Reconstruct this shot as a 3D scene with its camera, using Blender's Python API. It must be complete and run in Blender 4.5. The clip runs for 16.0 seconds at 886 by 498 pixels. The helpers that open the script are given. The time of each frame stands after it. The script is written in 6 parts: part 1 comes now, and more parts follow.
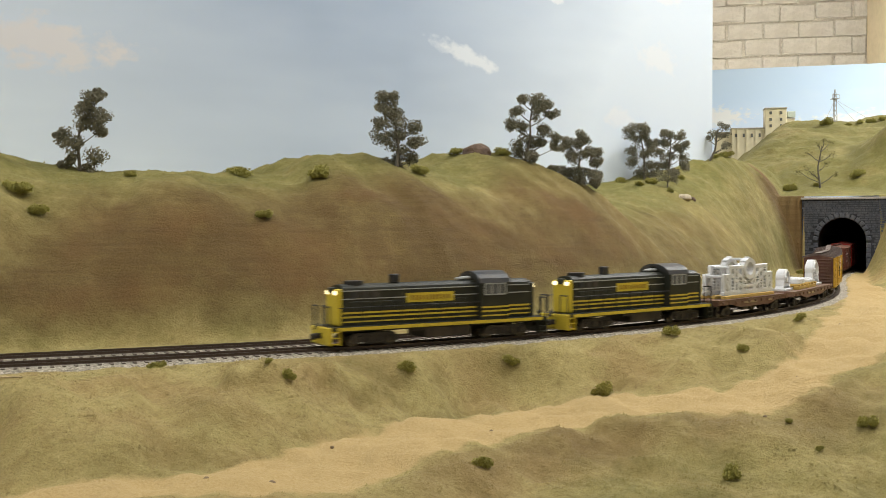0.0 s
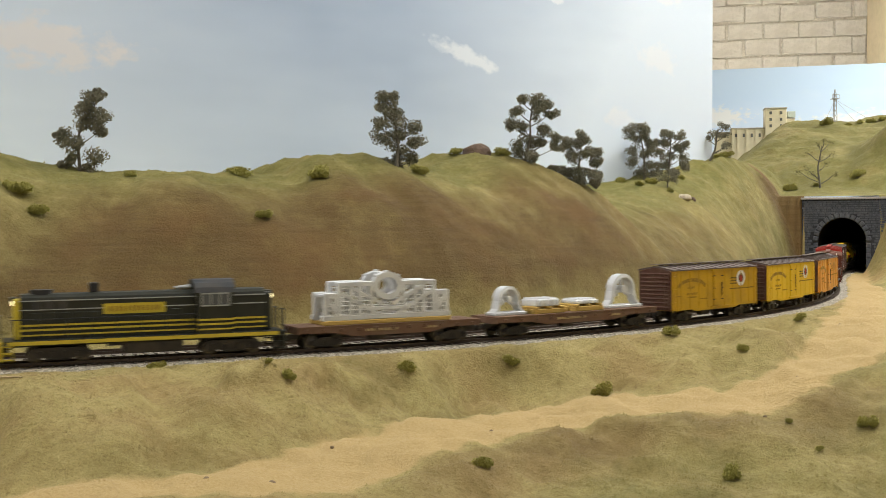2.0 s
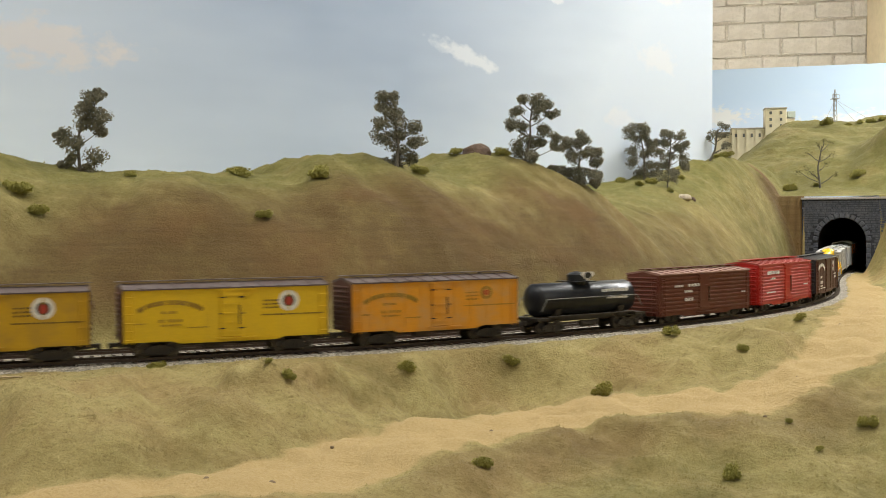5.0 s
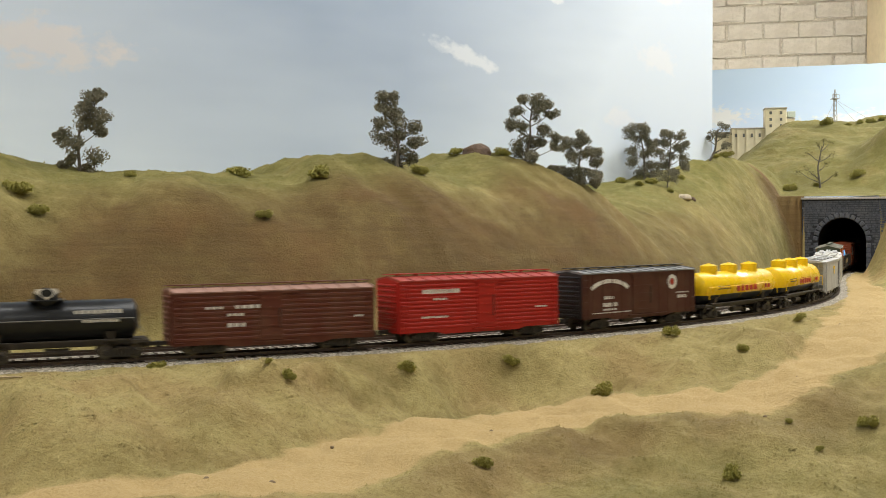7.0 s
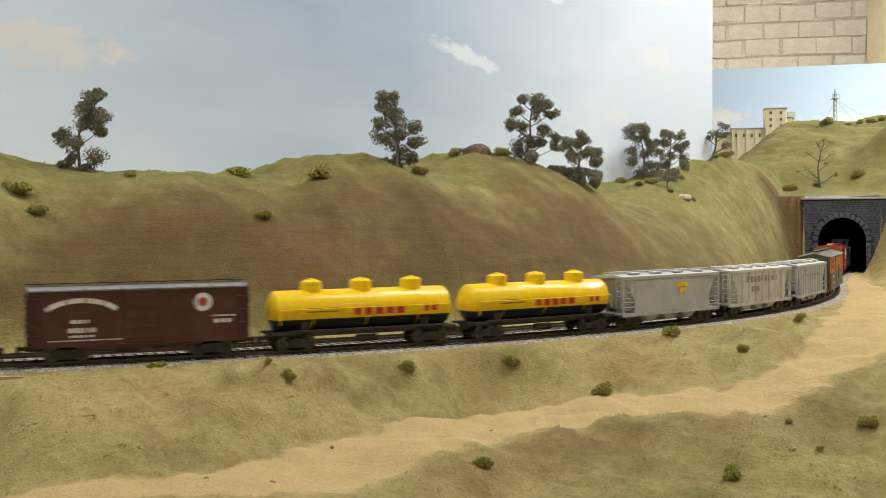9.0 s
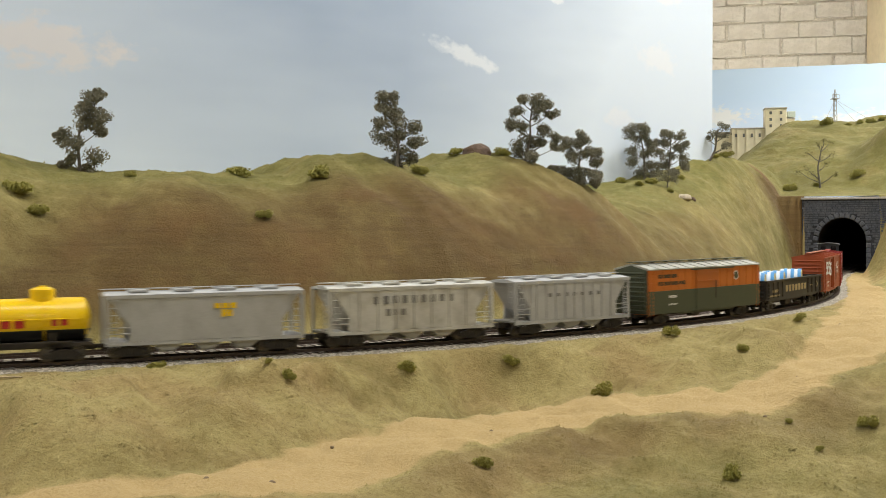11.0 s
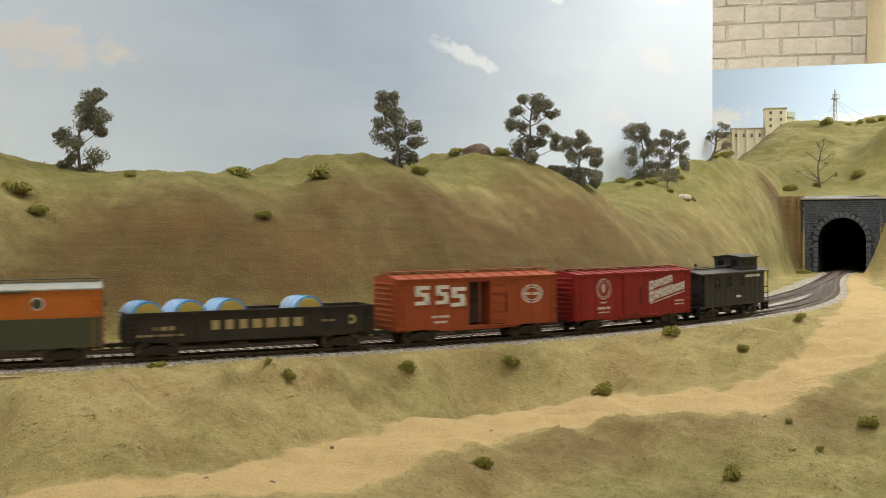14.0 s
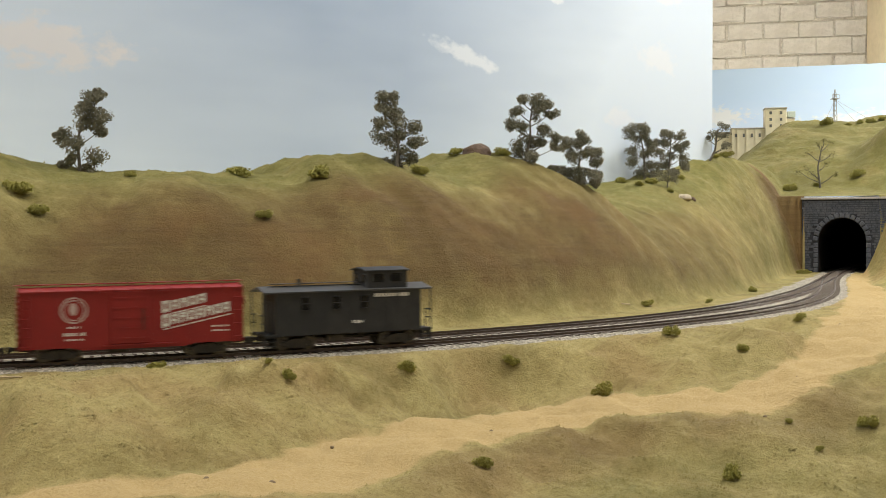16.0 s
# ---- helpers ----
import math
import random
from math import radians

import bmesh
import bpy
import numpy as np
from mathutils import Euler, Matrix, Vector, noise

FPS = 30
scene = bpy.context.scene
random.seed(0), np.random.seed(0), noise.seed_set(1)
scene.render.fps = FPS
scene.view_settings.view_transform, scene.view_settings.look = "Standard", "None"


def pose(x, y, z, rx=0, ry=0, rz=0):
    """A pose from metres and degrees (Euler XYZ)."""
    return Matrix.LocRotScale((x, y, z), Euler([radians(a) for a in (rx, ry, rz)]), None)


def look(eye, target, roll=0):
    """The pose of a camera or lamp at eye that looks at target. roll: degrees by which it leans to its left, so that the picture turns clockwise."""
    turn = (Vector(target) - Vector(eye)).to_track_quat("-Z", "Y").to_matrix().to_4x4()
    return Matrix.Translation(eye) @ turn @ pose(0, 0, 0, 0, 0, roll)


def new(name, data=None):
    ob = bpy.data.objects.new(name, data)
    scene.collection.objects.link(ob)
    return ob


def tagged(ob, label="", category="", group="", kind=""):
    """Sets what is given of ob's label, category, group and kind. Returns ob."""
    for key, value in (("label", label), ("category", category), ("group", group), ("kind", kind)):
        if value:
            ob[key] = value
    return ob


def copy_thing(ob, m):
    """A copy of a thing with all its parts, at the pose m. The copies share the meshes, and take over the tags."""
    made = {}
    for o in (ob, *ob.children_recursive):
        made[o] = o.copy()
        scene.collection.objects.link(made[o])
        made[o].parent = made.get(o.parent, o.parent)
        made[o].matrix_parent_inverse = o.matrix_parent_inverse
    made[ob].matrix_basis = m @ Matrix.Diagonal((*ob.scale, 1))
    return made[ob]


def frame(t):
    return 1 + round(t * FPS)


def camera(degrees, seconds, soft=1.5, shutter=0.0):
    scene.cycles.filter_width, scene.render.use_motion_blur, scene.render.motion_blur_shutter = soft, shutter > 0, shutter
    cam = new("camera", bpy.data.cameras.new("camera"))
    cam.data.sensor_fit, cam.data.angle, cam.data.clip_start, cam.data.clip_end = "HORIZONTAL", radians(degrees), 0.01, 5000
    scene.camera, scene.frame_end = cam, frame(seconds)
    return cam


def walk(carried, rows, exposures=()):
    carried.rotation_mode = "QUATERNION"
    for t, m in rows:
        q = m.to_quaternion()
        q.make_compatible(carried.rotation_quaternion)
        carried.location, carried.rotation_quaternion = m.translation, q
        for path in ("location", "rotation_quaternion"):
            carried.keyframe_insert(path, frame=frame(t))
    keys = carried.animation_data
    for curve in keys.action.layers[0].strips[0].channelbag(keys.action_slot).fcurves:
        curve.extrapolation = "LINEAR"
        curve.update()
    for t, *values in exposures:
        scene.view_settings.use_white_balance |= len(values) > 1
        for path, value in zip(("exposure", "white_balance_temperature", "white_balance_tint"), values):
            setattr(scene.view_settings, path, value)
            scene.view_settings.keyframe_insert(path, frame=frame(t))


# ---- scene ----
# A model railway at 1:87. The rail top at the middle of the view is z = 0.
cam = camera(42.81, 16.0, soft=0.7, shutter=0.5)
EYE = (0.0, 0.0, 0.0772)
walk(cam, [(0.0, look(EYE, (0.0, 1.0, 0.0646))), (16.0, look(EYE, (0.0, 1.0, 0.0646)))],
     exposures=[(0.0, -0.07, 6150, 10), (16.0, -0.07, 6150, 10)])

# ---------------------------------------------------------------- light
world = bpy.data.worlds.new("room_air")
scene.world = world
world.use_nodes = True
world.node_tree.nodes["Background"].inputs[0].default_value = (1.0, 0.98, 0.94, 1)
world.node_tree.nodes["Background"].inputs[1].default_value = 0.15

FLOOR_Z, CEIL_Z, LAMP_Z = -1.15, 3.1, 1.45
# unseen fluorescent fittings below the ceiling, most added for brightness: x, y, turn, watts
FITTINGS = [(-1.3, 0.42, 0, 22.5), (0.45, 0.66, 25, 14.5), (1.05, 1.66, 30, 28), (-3.0, 0.5, 0, 10), (2.2, 3.3, 0, 72),
            (0.2, 6.8, 0, 260), (2.0, 10.9, 0, 1200), (-0.6, -1.5, 0, 15), (1.8, -1.2, 0, 14)]


def tube_light(x, y, turn, watts):
    data = bpy.data.lights.new("fluorescent_tubes", "AREA")
    data.shape, data.size, data.size_y = "RECTANGLE", 1.2, 0.25
    data.energy, data.color = watts, (1.0, 0.965, 0.895)
    lamp = new("fluorescent_tubes", data)
    lamp.matrix_world = pose(x, y, LAMP_Z - 0.03, 0, 0, turn)


for row in FITTINGS:
    tube_light(*row)


# ---------------------------------------------------------------- material kit
def material(name, rough=0.8, metal=0.0):
    m = bpy.data.materials.new(name)
    m.use_nodes = True
    b = m.node_tree.nodes["Principled BSDF"]
    b.inputs["Roughness"].default_value, b.inputs["Metallic"].default_value = rough, metal
    b.inputs["Specular IOR Level"].default_value = 0.3
    return m, m.node_tree.nodes, m.node_tree.links, b


def coords(N, L, stretch=(1, 1, 1), space="Object"):
    c, s = N.new("ShaderNodeTexCoord"), N.new("ShaderNodeMapping")
    L.new(c.outputs[space], s.inputs[0])
    s.inputs["Scale"].default_value = stretch
    return s.outputs[0]


def noise_tex(N, L, vec, scale, detail=5, rough=0.6):
    n = N.new("ShaderNodeTexNoise")
    L.new(vec, n.inputs["Vector"])
    n.inputs["Scale"].default_value, n.inputs["Detail"].default_value, n.inputs["Roughness"].default_value = scale, detail, rough
    return n.outputs["Fac"]


def ramp(N, L, fac, stops):
    r = N.new("ShaderNodeValToRGB")
    e = r.color_ramp.elements
    while len(e) < len(stops):
        e.new(0.5)
    for k, (p, c) in zip(e, stops):
        k.position, k.color = p, (*c, 1) if len(c) == 3 else c
    L.new(fac, r.inputs[0])
    return r.outputs[0]


def mix(N, L, fac, a, b, kind="MIX"):
    m = N.new("ShaderNodeMix")
    m.data_type, m.blend_type = "RGBA", kind
    for sock, v in ((m.inputs[0], fac), (m.inputs[6], a), (m.inputs[7], b)):
        if hasattr(v, "links"):
            L.new(v, sock)
        else:
            sock.default_value = (*v, 1) if isinstance(v, tuple) else v
    return m.outputs[2]


def maths(N, L, op, a, b=0.0):
    m = N.new("ShaderNodeMath")
    m.operation = op
    for sock, v in zip(m.inputs, (a, b)):
        if hasattr(v, "links"):
            L.new(v, sock)
        else:
            sock.default_value = v
    return m.outputs[0]


def bump(N, L, b, height, strength=0.4, distance=0.001):
    k = N.new("ShaderNodeBump")
    k.inputs["Strength"].default_value, k.inputs["Distance"].default_value = strength, distance
    L.new(height, k.inputs["Height"])
    L.new(k.outputs[0], b.inputs["Normal"])


def scale_of(c, k):
    return tuple(min(1.0, v * k) for v in c)


def worn(name, colour, rough=0.6, metal=0.0, grain=500.0, patch=40.0, spread=0.25, relief=0.15, dist=0.0003, dirt=None, dirt_amount=0.35):
    """Paint, stone or wood with grain, larger patches and a film of dust."""
    m, N, L, b = material(name, rough, metal)
    v = coords(N, L)
    fine, big = noise_tex(N, L, v, grain, 4), noise_tex(N, L, v, patch, 5)
    c = ramp(N, L, fine, [(0.3, scale_of(colour, 1 - spread)), (0.7, scale_of(colour, 1 + spread))])
    d = ramp(N, L, big, [(0.42, (0, 0, 0)), (0.72, (1, 1, 1))])
    f = maths(N, L, "MULTIPLY", d, dirt_amount)
    c = mix(N, L, f, c, dirt or scale_of(colour, 0.6))
    L.new(c, b.inputs["Base Color"])
    r = maths(N, L, "MULTIPLY_ADD", big, 0.25)
    r.node.inputs[2].default_value = rough - 0.1
    L.new(r, b.inputs["Roughness"])
    bump(N, L, b, fine, relief, dist)
    return m


DUST = (0.20, 0.15, 0.10)


def terrain_material():
    m, N, L, b = material("scenic_turf", 0.95)
    v = coords(N, L)
    at = N.new("ShaderNodeAttribute")
    at.attribute_name = "cover"
    sep = N.new("ShaderNodeSeparateColor")
    L.new(at.outputs["Color"], sep.inputs[0])
    road, green, ballast, face = sep.outputs[0], sep.outputs[1], sep.outputs[2], at.outputs["Alpha"]
    fine = noise_tex(N, L, v, 560, 4, 0.7)
    tuft = noise_tex(N, L, v, 150, 8, 0.78)
    broad = noise_tex(N, L, v, 9, 4, 0.6)
    mid = noise_tex(N, L, v, 34, 5, 0.65)
    strata = noise_tex(N, L, coords(N, L, (6, 6, 90)), 2.2, 6, 0.7)
    dry = ramp(N, L, tuft, [(0.25, (0.247, 0.192, 0.068)), (0.5, (0.346, 0.277, 0.106)), (0.78, (0.440, 0.364, 0.158))])
    lush = ramp(N, L, tuft, [(0.25, (0.119, 0.109, 0.025)), (0.5, (0.179, 0.166, 0.045)), (0.78, (0.238, 0.219, 0.067))])
    tan = ramp(N, L, tuft, [(0.25, (0.230, 0.154, 0.055)), (0.75, (0.383, 0.277, 0.117))])
    dry = mix(N, L, ramp(N, L, noise_tex(N, L, v, 17, 4, 0.55), [(0.46, (0, 0, 0)), (0.62, (0.75, 0.75, 0.75))]), dry, tan)
    g = maths(N, L, "MULTIPLY_ADD", mid, 1.3)
    g.node.inputs[2].default_value = -0.70
    g = maths(N, L, "ADD", g, green)
    g2 = maths(N, L, "MULTIPLY_ADD", broad, 1.6)
    g2.node.inputs[2].default_value = -0.80
    g = maths(N, L, "ADD", g, g2)
    g.node.use_clamp = True
    turf = mix(N, L, g, dry, lush)
    turf = mix(N, L, 0.45, turf, ramp(N, L, fine, [(0.32, (0.55, 0.53, 0.48)), (0.46, (1, 1, 1)), (0.66, (1.0, 1.0, 0.95))]), "MULTIPLY")
    grit = noise_tex(N, L, v, 330, 3, 0.8)
    turf = mix(N, L, 0.58, turf, ramp(N, L, grit, [(0.30, (0.50, 0.47, 0.40)), (0.40, (0.95, 0.95, 0.95)), (0.64, (1, 1, 1)), (0.76, (1.35, 1.32, 1.2))]), "MULTIPLY")
    earth = ramp(N, L, strata, [(0.3, (0.085, 0.050, 0.016)), (0.5, (0.116, 0.073, 0.022)), (0.72, (0.150, 0.100, 0.033))])
    earth = mix(N, L, 0.28, earth, ramp(N, L, fine, [(0.3, (0.070, 0.043, 0.016)), (0.7, (0.200, 0.136, 0.052))]))
    rust = noise_tex(N, L, v, 13, 3, 0.5)
    earth = mix(N, L, ramp(N, L, rust, [(0.45, (0, 0, 0)), (0.65, (0.5, 0.5, 0.5))]), earth, (0.173, 0.096, 0.033))
    e = maths(N, L, "MULTIPLY_ADD", mid, 0.7)
    e.node.inputs[2].default_value = -0.35
    e2 = maths(N, L, "MULTIPLY_ADD", broad, 0.8)
    e2.node.inputs[2].default_value = -0.40
    e = maths(N, L, "ADD", maths(N, L, "ADD", e, e2), face)
    e.node.use_clamp = True
    ground = mix(N, L, e, turf, earth)
    sand = ramp(N, L, fine, [(0.25, (0.400, 0.277, 0.113)), (0.5, (0.470, 0.338, 0.145)), (0.8, (0.539, 0.406, 0.194))])
    sand = mix(N, L, maths(N, L, "MULTIPLY", mid, 0.35), sand, (0.382, 0.275, 0.125))
    rr = maths(N, L, "MULTIPLY_ADD", tuft, 0.7)
    rr.node.inputs[2].default_value = -0.35
    rr = maths(N, L, "ADD", rr, road)
    ground = mix(N, L, ramp(N, L, rr, [(0.30, (0, 0, 0)), (0.75, (1, 1, 1))]), ground, sand)
    vo = N.new("ShaderNodeTexVoronoi")
    vo.inputs["Scale"].default_value = 640
    L.new(v, vo.inputs["Vector"])
    stone = ramp(N, L, vo.outputs["Color"], [(0.1, (0.16, 0.138, 0.108)), (0.5, (0.31, 0.274, 0.215)), (0.9, (0.50, 0.45, 0.36))])
    bb = maths(N, L, "MULTIPLY_ADD", tuft, 0.6)
    bb.node.inputs[2].default_value = -0.3
    bb = maths(N, L, "ADD", bb, ballast)
    ground = mix(N, L, ramp(N, L, bb, [(0.4, (0, 0, 0)), (0.6, (1, 1, 1))]), ground, stone)
    L.new(ground, b.inputs["Base Color"])
    hgt = maths(N, L, "ADD", maths(N, L, "ADD", fine, grit), maths(N, L, "MULTIPLY", tuft, 1.5))
    bump(N, L, b, hgt, 0.75, 0.0018)
    return m


def sky_material(name, deep, pale, tilt=1.0):
    """Painted sky: rolled emulsion, paler towards the horizon; lamp brightness is put into the colour on the right."""
    m, N, L, b = material(name, 0.75)
    v = coords(N, L)
    s = N.new("ShaderNodeSeparateXYZ")
    L.new(v, s.inputs[0])
    up = maths(N, L, "MULTIPLY_ADD", s.outputs[2], 1.6)
    up.node.inputs[2].default_value = -0.15
    w = noise_tex(N, L, coords(N, L, (1.2, 1.2, 4)), 2.2, 3)
    up = maths(N, L, "ADD", up, maths(N, L, "MULTIPLY", maths(N, L, "SUBTRACT", w, 0.5), 0.5))
    # paler to the right: the lamp's brightness there is painted into the colour
    lit_east = maths(N, L, "MULTIPLY", maths(N, L, "MAXIMUM", maths(N, L, "SUBTRACT", s.outputs[0], -0.05), 0.0), -2.5)
    lit_east = maths(N, L, "ADD", lit_east, 0.34)
    # paler again towards the left end
    west = maths(N, L, "MULTIPLY", maths(N, L, "MAXIMUM", maths(N, L, "SUBTRACT", -0.16, s.outputs[0]), 0.0), -1.5)
    up = maths(N, L, "ADD", up, maths(N, L, "MULTIPLY", maths(N, L, "ADD", lit_east, west), tilt))
    c = ramp(N, L, up, [(0.0, pale), (0.9, deep)])
    speck = noise_tex(N, L, v, 900, 2)
    c = mix(N, L, maths(N, L, "MULTIPLY", speck, 0.12), c, scale_of(pale, 0.85))
    L.new(c, b.inputs["Base Color"])
    bump(N, L, b, speck, 0.12, 0.0004)
    return m


M_TURF = terrain_material()
M_SKY = sky_material("painted_sky", (0.335, 0.425, 0.590), (0.79, 0.88, 1.0))
M_SKY_FAR = sky_material("painted_sky_far", (0.60, 0.77, 1.0), (0.90, 0.95, 1.0), 0.0)
M_BLOCK = worn("painted_block", (0.70, 0.70, 0.675), 0.7, grain=26, patch=3.2, spread=0.13, relief=0.7, dist=0.008, dirt=(0.50, 0.49, 0.45), dirt_amount=0.7)
M_MORTAR = worn("painted_mortar", (0.66, 0.645, 0.60), 0.8, grain=30, patch=4, spread=0.2)
M_CREAM = worn("cream_wall_paint", (0.72, 0.64, 0.46), 0.6, grain=20, patch=3, spread=0.04)
M_FLOOR = worn("floor_covering", (0.22, 0.20, 0.18), 0.6, grain=30, patch=3)
M_CEIL = worn("ceiling_paint", (0.75, 0.72, 0.66), 0.9, grain=30, patch=3, spread=0.05)
M_RAIL = worn("weathered_rail", (0.10, 0.075, 0.06), 0.45, 0.6, grain=800, patch=120)
M_TIE = worn("dark_tie_plastic", (0.165, 0.135, 0.110), 0.85, grain=700, patch=150, dirt=(0.20, 0.17, 0.14), dirt_amount=0.6)
M_STONE = worn("cast_stone", (0.085, 0.09, 0.105), 0.9, grain=260, patch=60, spread=0.4, relief=0.6, dist=0.001, dirt=(0.17, 0.165, 0.16), dirt_amount=0.5)
M_JOINT = worn("stone_joint", (0.05, 0.052, 0.06), 0.95, grain=300, patch=60)
M_DARK_INSIDE = worn("tunnel_lining", (0.06, 0.048, 0.04), 0.95, grain=200, patch=30)
M_BARK = worn("grey_bark", (0.13, 0.115, 0.09), 0.95, grain=600, patch=100, spread=0.35, relief=0.6)
M_LEAF = worn("grey_green_foliage", (0.185, 0.175, 0.118), 0.95, grain=350, patch=70, spread=0.5, dirt=(0.30, 0.28, 0.21), dirt_amount=0.6)
M_LEAF_THIN = worn("olive_foliage", (0.20, 0.18, 0.08), 0.95, grain=350, patch=70, spread=0.4)
M_BUSH = worn("green_bush_foam", (0.27, 0.25, 0.060), 0.95, grain=500, patch=90, spread=0.5, dirt=(0.50, 0.45, 0.13), dirt_amount=0.6)
M_ROCK = worn("brown_rock", (0.13, 0.09, 0.065), 0.9, grain=220, patch=50, spread=0.35, relief=0.6, dist=0.001)
M_ROCK_PALE = worn("pale_rock", (0.45, 0.38, 0.27), 0.9, grain=220, patch=50, spread=0.3, relief=0.6, dist=0.001)
M_TWIG = worn("dead_wood", (0.42, 0.33, 0.19), 0.9, grain=500, patch=90)


# ---------------------------------------------------------------- mesh kit
def mesh_from(name, bm, mat, smooth=False):
    me = bpy.data.meshes.new(name)
    bm.normal_update()
    bm.to_mesh(me)
    bm.free()
    for k in (mat if isinstance(mat, (list, tuple)) else [mat]):
        me.materials.append(k)
    if smooth:
        me.polygons.foreach_set("use_smooth", [True] * len(me.polygons))
    return me


def part(name, bm, mat, parent=None, label="", smooth=False):
    ob = new(name, mesh_from(name, bm, mat, smooth))
    ob.parent = parent
    if label:
        ob["label"] = label
    return ob


def box(bm, cx, cy, cz, sx, sy, sz, m=None, mat=0):
    """A box by its centre and size."""
    r = bmesh.ops.create_cube(bm, size=1.0, matrix=(m or Matrix()) @ Matrix.Translation((cx, cy, cz)) @ Matrix.Diagonal((sx, sy, sz, 1)))
    for v in r["verts"]:
        for f in v.link_faces:
            f.material_index = mat
    return r["verts"]


def soft_box(bm, cx, cy, cz, sx, sy, sz, edge=0.0006, segs=1, m=None):
    vs = box(bm, cx, cy, cz, sx, sy, sz, m)
    es = list({e for v in vs for e in v.link_edges})
    bmesh.ops.bevel(bm, geom=es, offset=edge, segments=segs, affect="EDGES", profile=0.6)


def rod(bm, a, b, r, n=8, r2=None, caps=True):
    """A round bar from a to b."""
    a, b = Vector(a), Vector(b)
    d = b - a
    m = Matrix.Translation((a + b) / 2) @ d.to_track_quat("Z", "Y").to_matrix().to_4x4()
    bmesh.ops.create_cone(bm, cap_ends=caps, segments=n, radius1=r, radius2=r if r2 is None else r2, depth=d.length, matrix=m)


def prism(bm, outline, y0, y1, mat=0):
    """An outline in x and z, drawn out along y."""
    a = [bm.verts.new((x, y0, z)) for x, z in outline]
    b = [bm.verts.new((x, y1, z)) for x, z in outline]
    n = len(outline)
    fs = [bm.faces.new(a), bm.faces.new(b[::-1])]
    for i in range(n):
        fs.append(bm.faces.new((a[i], b[i], b[(i + 1) % n], a[(i + 1) % n])))
    for f in fs:
        f.material_index = mat
    bmesh.ops.recalc_face_normals(bm, faces=fs)


def prism_x(bm, outline, x0, x1, mat=0):
    """An outline in y and z, drawn out along x."""
    a = [bm.verts.new((x0, y, z)) for y, z in outline]
    b = [bm.verts.new((x1, y, z)) for y, z in outline]
    n = len(outline)
    fs = [bm.faces.new(a), bm.faces.new(b[::-1])]
    for i in range(n):
        fs.append(bm.faces.new((a[i], b[i], b[(i + 1) % n], a[(i + 1) % n])))
    for f in fs:
        f.material_index = mat
    bmesh.ops.recalc_face_normals(bm, faces=fs)


def thing(name, label, category, group="", at=None):
    e = new(name)
    e.empty_display_size = 0.02
    tagged(e, label, category, group)
    if at is not None:
        e.matrix_world = at
    return e


# ---------------------------------------------------------------- the line of the track
# arc length, x, y; the line falls evenly from the tunnel
LINE = np.array([
    (-.59, .7000, 1.9950), (-.5, .6640, 1.9115), (-.4, .6259, 1.8198), (-.3, .5900, 1.7265), (-.2, .5566, 1.6323), (-.1, .5241, 1.5377),
    (0, .4904, 1.4436), (.1, .4529, 1.3509), (.2, .4090, 1.2611), (.3, .3567, 1.1758), (.4, .2962, 1.0963), (.5, .2278, 1.0234),
    (.6, .1527, .9574), (.7, .0721, .8983), (.8, -.0134, .8465), (.9, -.1031, .8022), (1., -.1954, .7638), (1.1, -.2890, .7286), (1.2, -.3830, .6946)])
GRADE = 0.0117
STEP = 0.005


def cubic(xs, ys, x):
    m = np.gradient(ys, xs)
    i = np.clip(np.searchsorted(xs, x) - 1, 0, len(xs) - 2)
    h = xs[i + 1] - xs[i]
    t = (x - xs[i]) / h
    return ((2 * t**3 - 3 * t**2 + 1) * ys[i] + (t**3 - 2 * t**2 + t) * h * m[i]
            + (-2 * t**3 + 3 * t**2) * ys[i + 1] + (t**3 - t**2) * h * m[i + 1])


def build_line():
    s = np.arange(-.59, 1.1901, STEP)
    x, y = (cubic(LINE[:, 0], LINE[:, k], s) for k in (1, 2))
    z = GRADE * (.6 - s)
    # onwards past the view: the curve eases into a straight
    sl = np.arange(s[-1] + STEP, 4.8, STEP)
    th = np.radians(-160.1 - 19.9 * np.clip((sl - s[-1]) / 0.7, 0, 1))
    xl, yl = x[-1] + np.cumsum(np.cos(th)) * STEP, y[-1] + np.cumsum(np.sin(th)) * STEP
    zl = np.full_like(sl, z[-1])
    # back into the hill: straight, then a long bend
    sr = np.arange(s[0] - STEP, -3.75, -STEP)
    u = s[0] - sr
    th = np.radians(66.5 - 71.0 * np.clip((u - 0.55) / 0.85, 0, 1))
    xr, yr = x[0] + np.cumsum(np.cos(th)) * STEP, y[0] + np.cumsum(np.sin(th)) * STEP
    zr = np.full_like(sr, z[0])
    return (np.concatenate((a[::-1], b, c)) for a, b, c in ((sr, s, sl), (xr, x, xl), (yr, y, yl), (zr, z, zl)))


TS, TX, TY, TZ = build_line()
TH = np.unwrap(np.arctan2(np.gradient(TY), np.gradient(TX)))


def on_line(s, side=0.0, up=0.0):
    """A place on the line: side > 0 lies away from the aisle."""
    x, y, z, h = (float(np.interp(s, TS, a)) for a in (TX, TY, TZ, TH))
    return Vector((x + math.sin(h) * side, y - math.cos(h) * side, z + up)), h


PORTAL_S = -0.59
PORTAL = Vector((0.700, 1.995, 0.0139))
INTO = Vector((0.397, 0.918, 0)).normalized()
ASIDE = Vector((-INTO.y, INTO.x, 0))

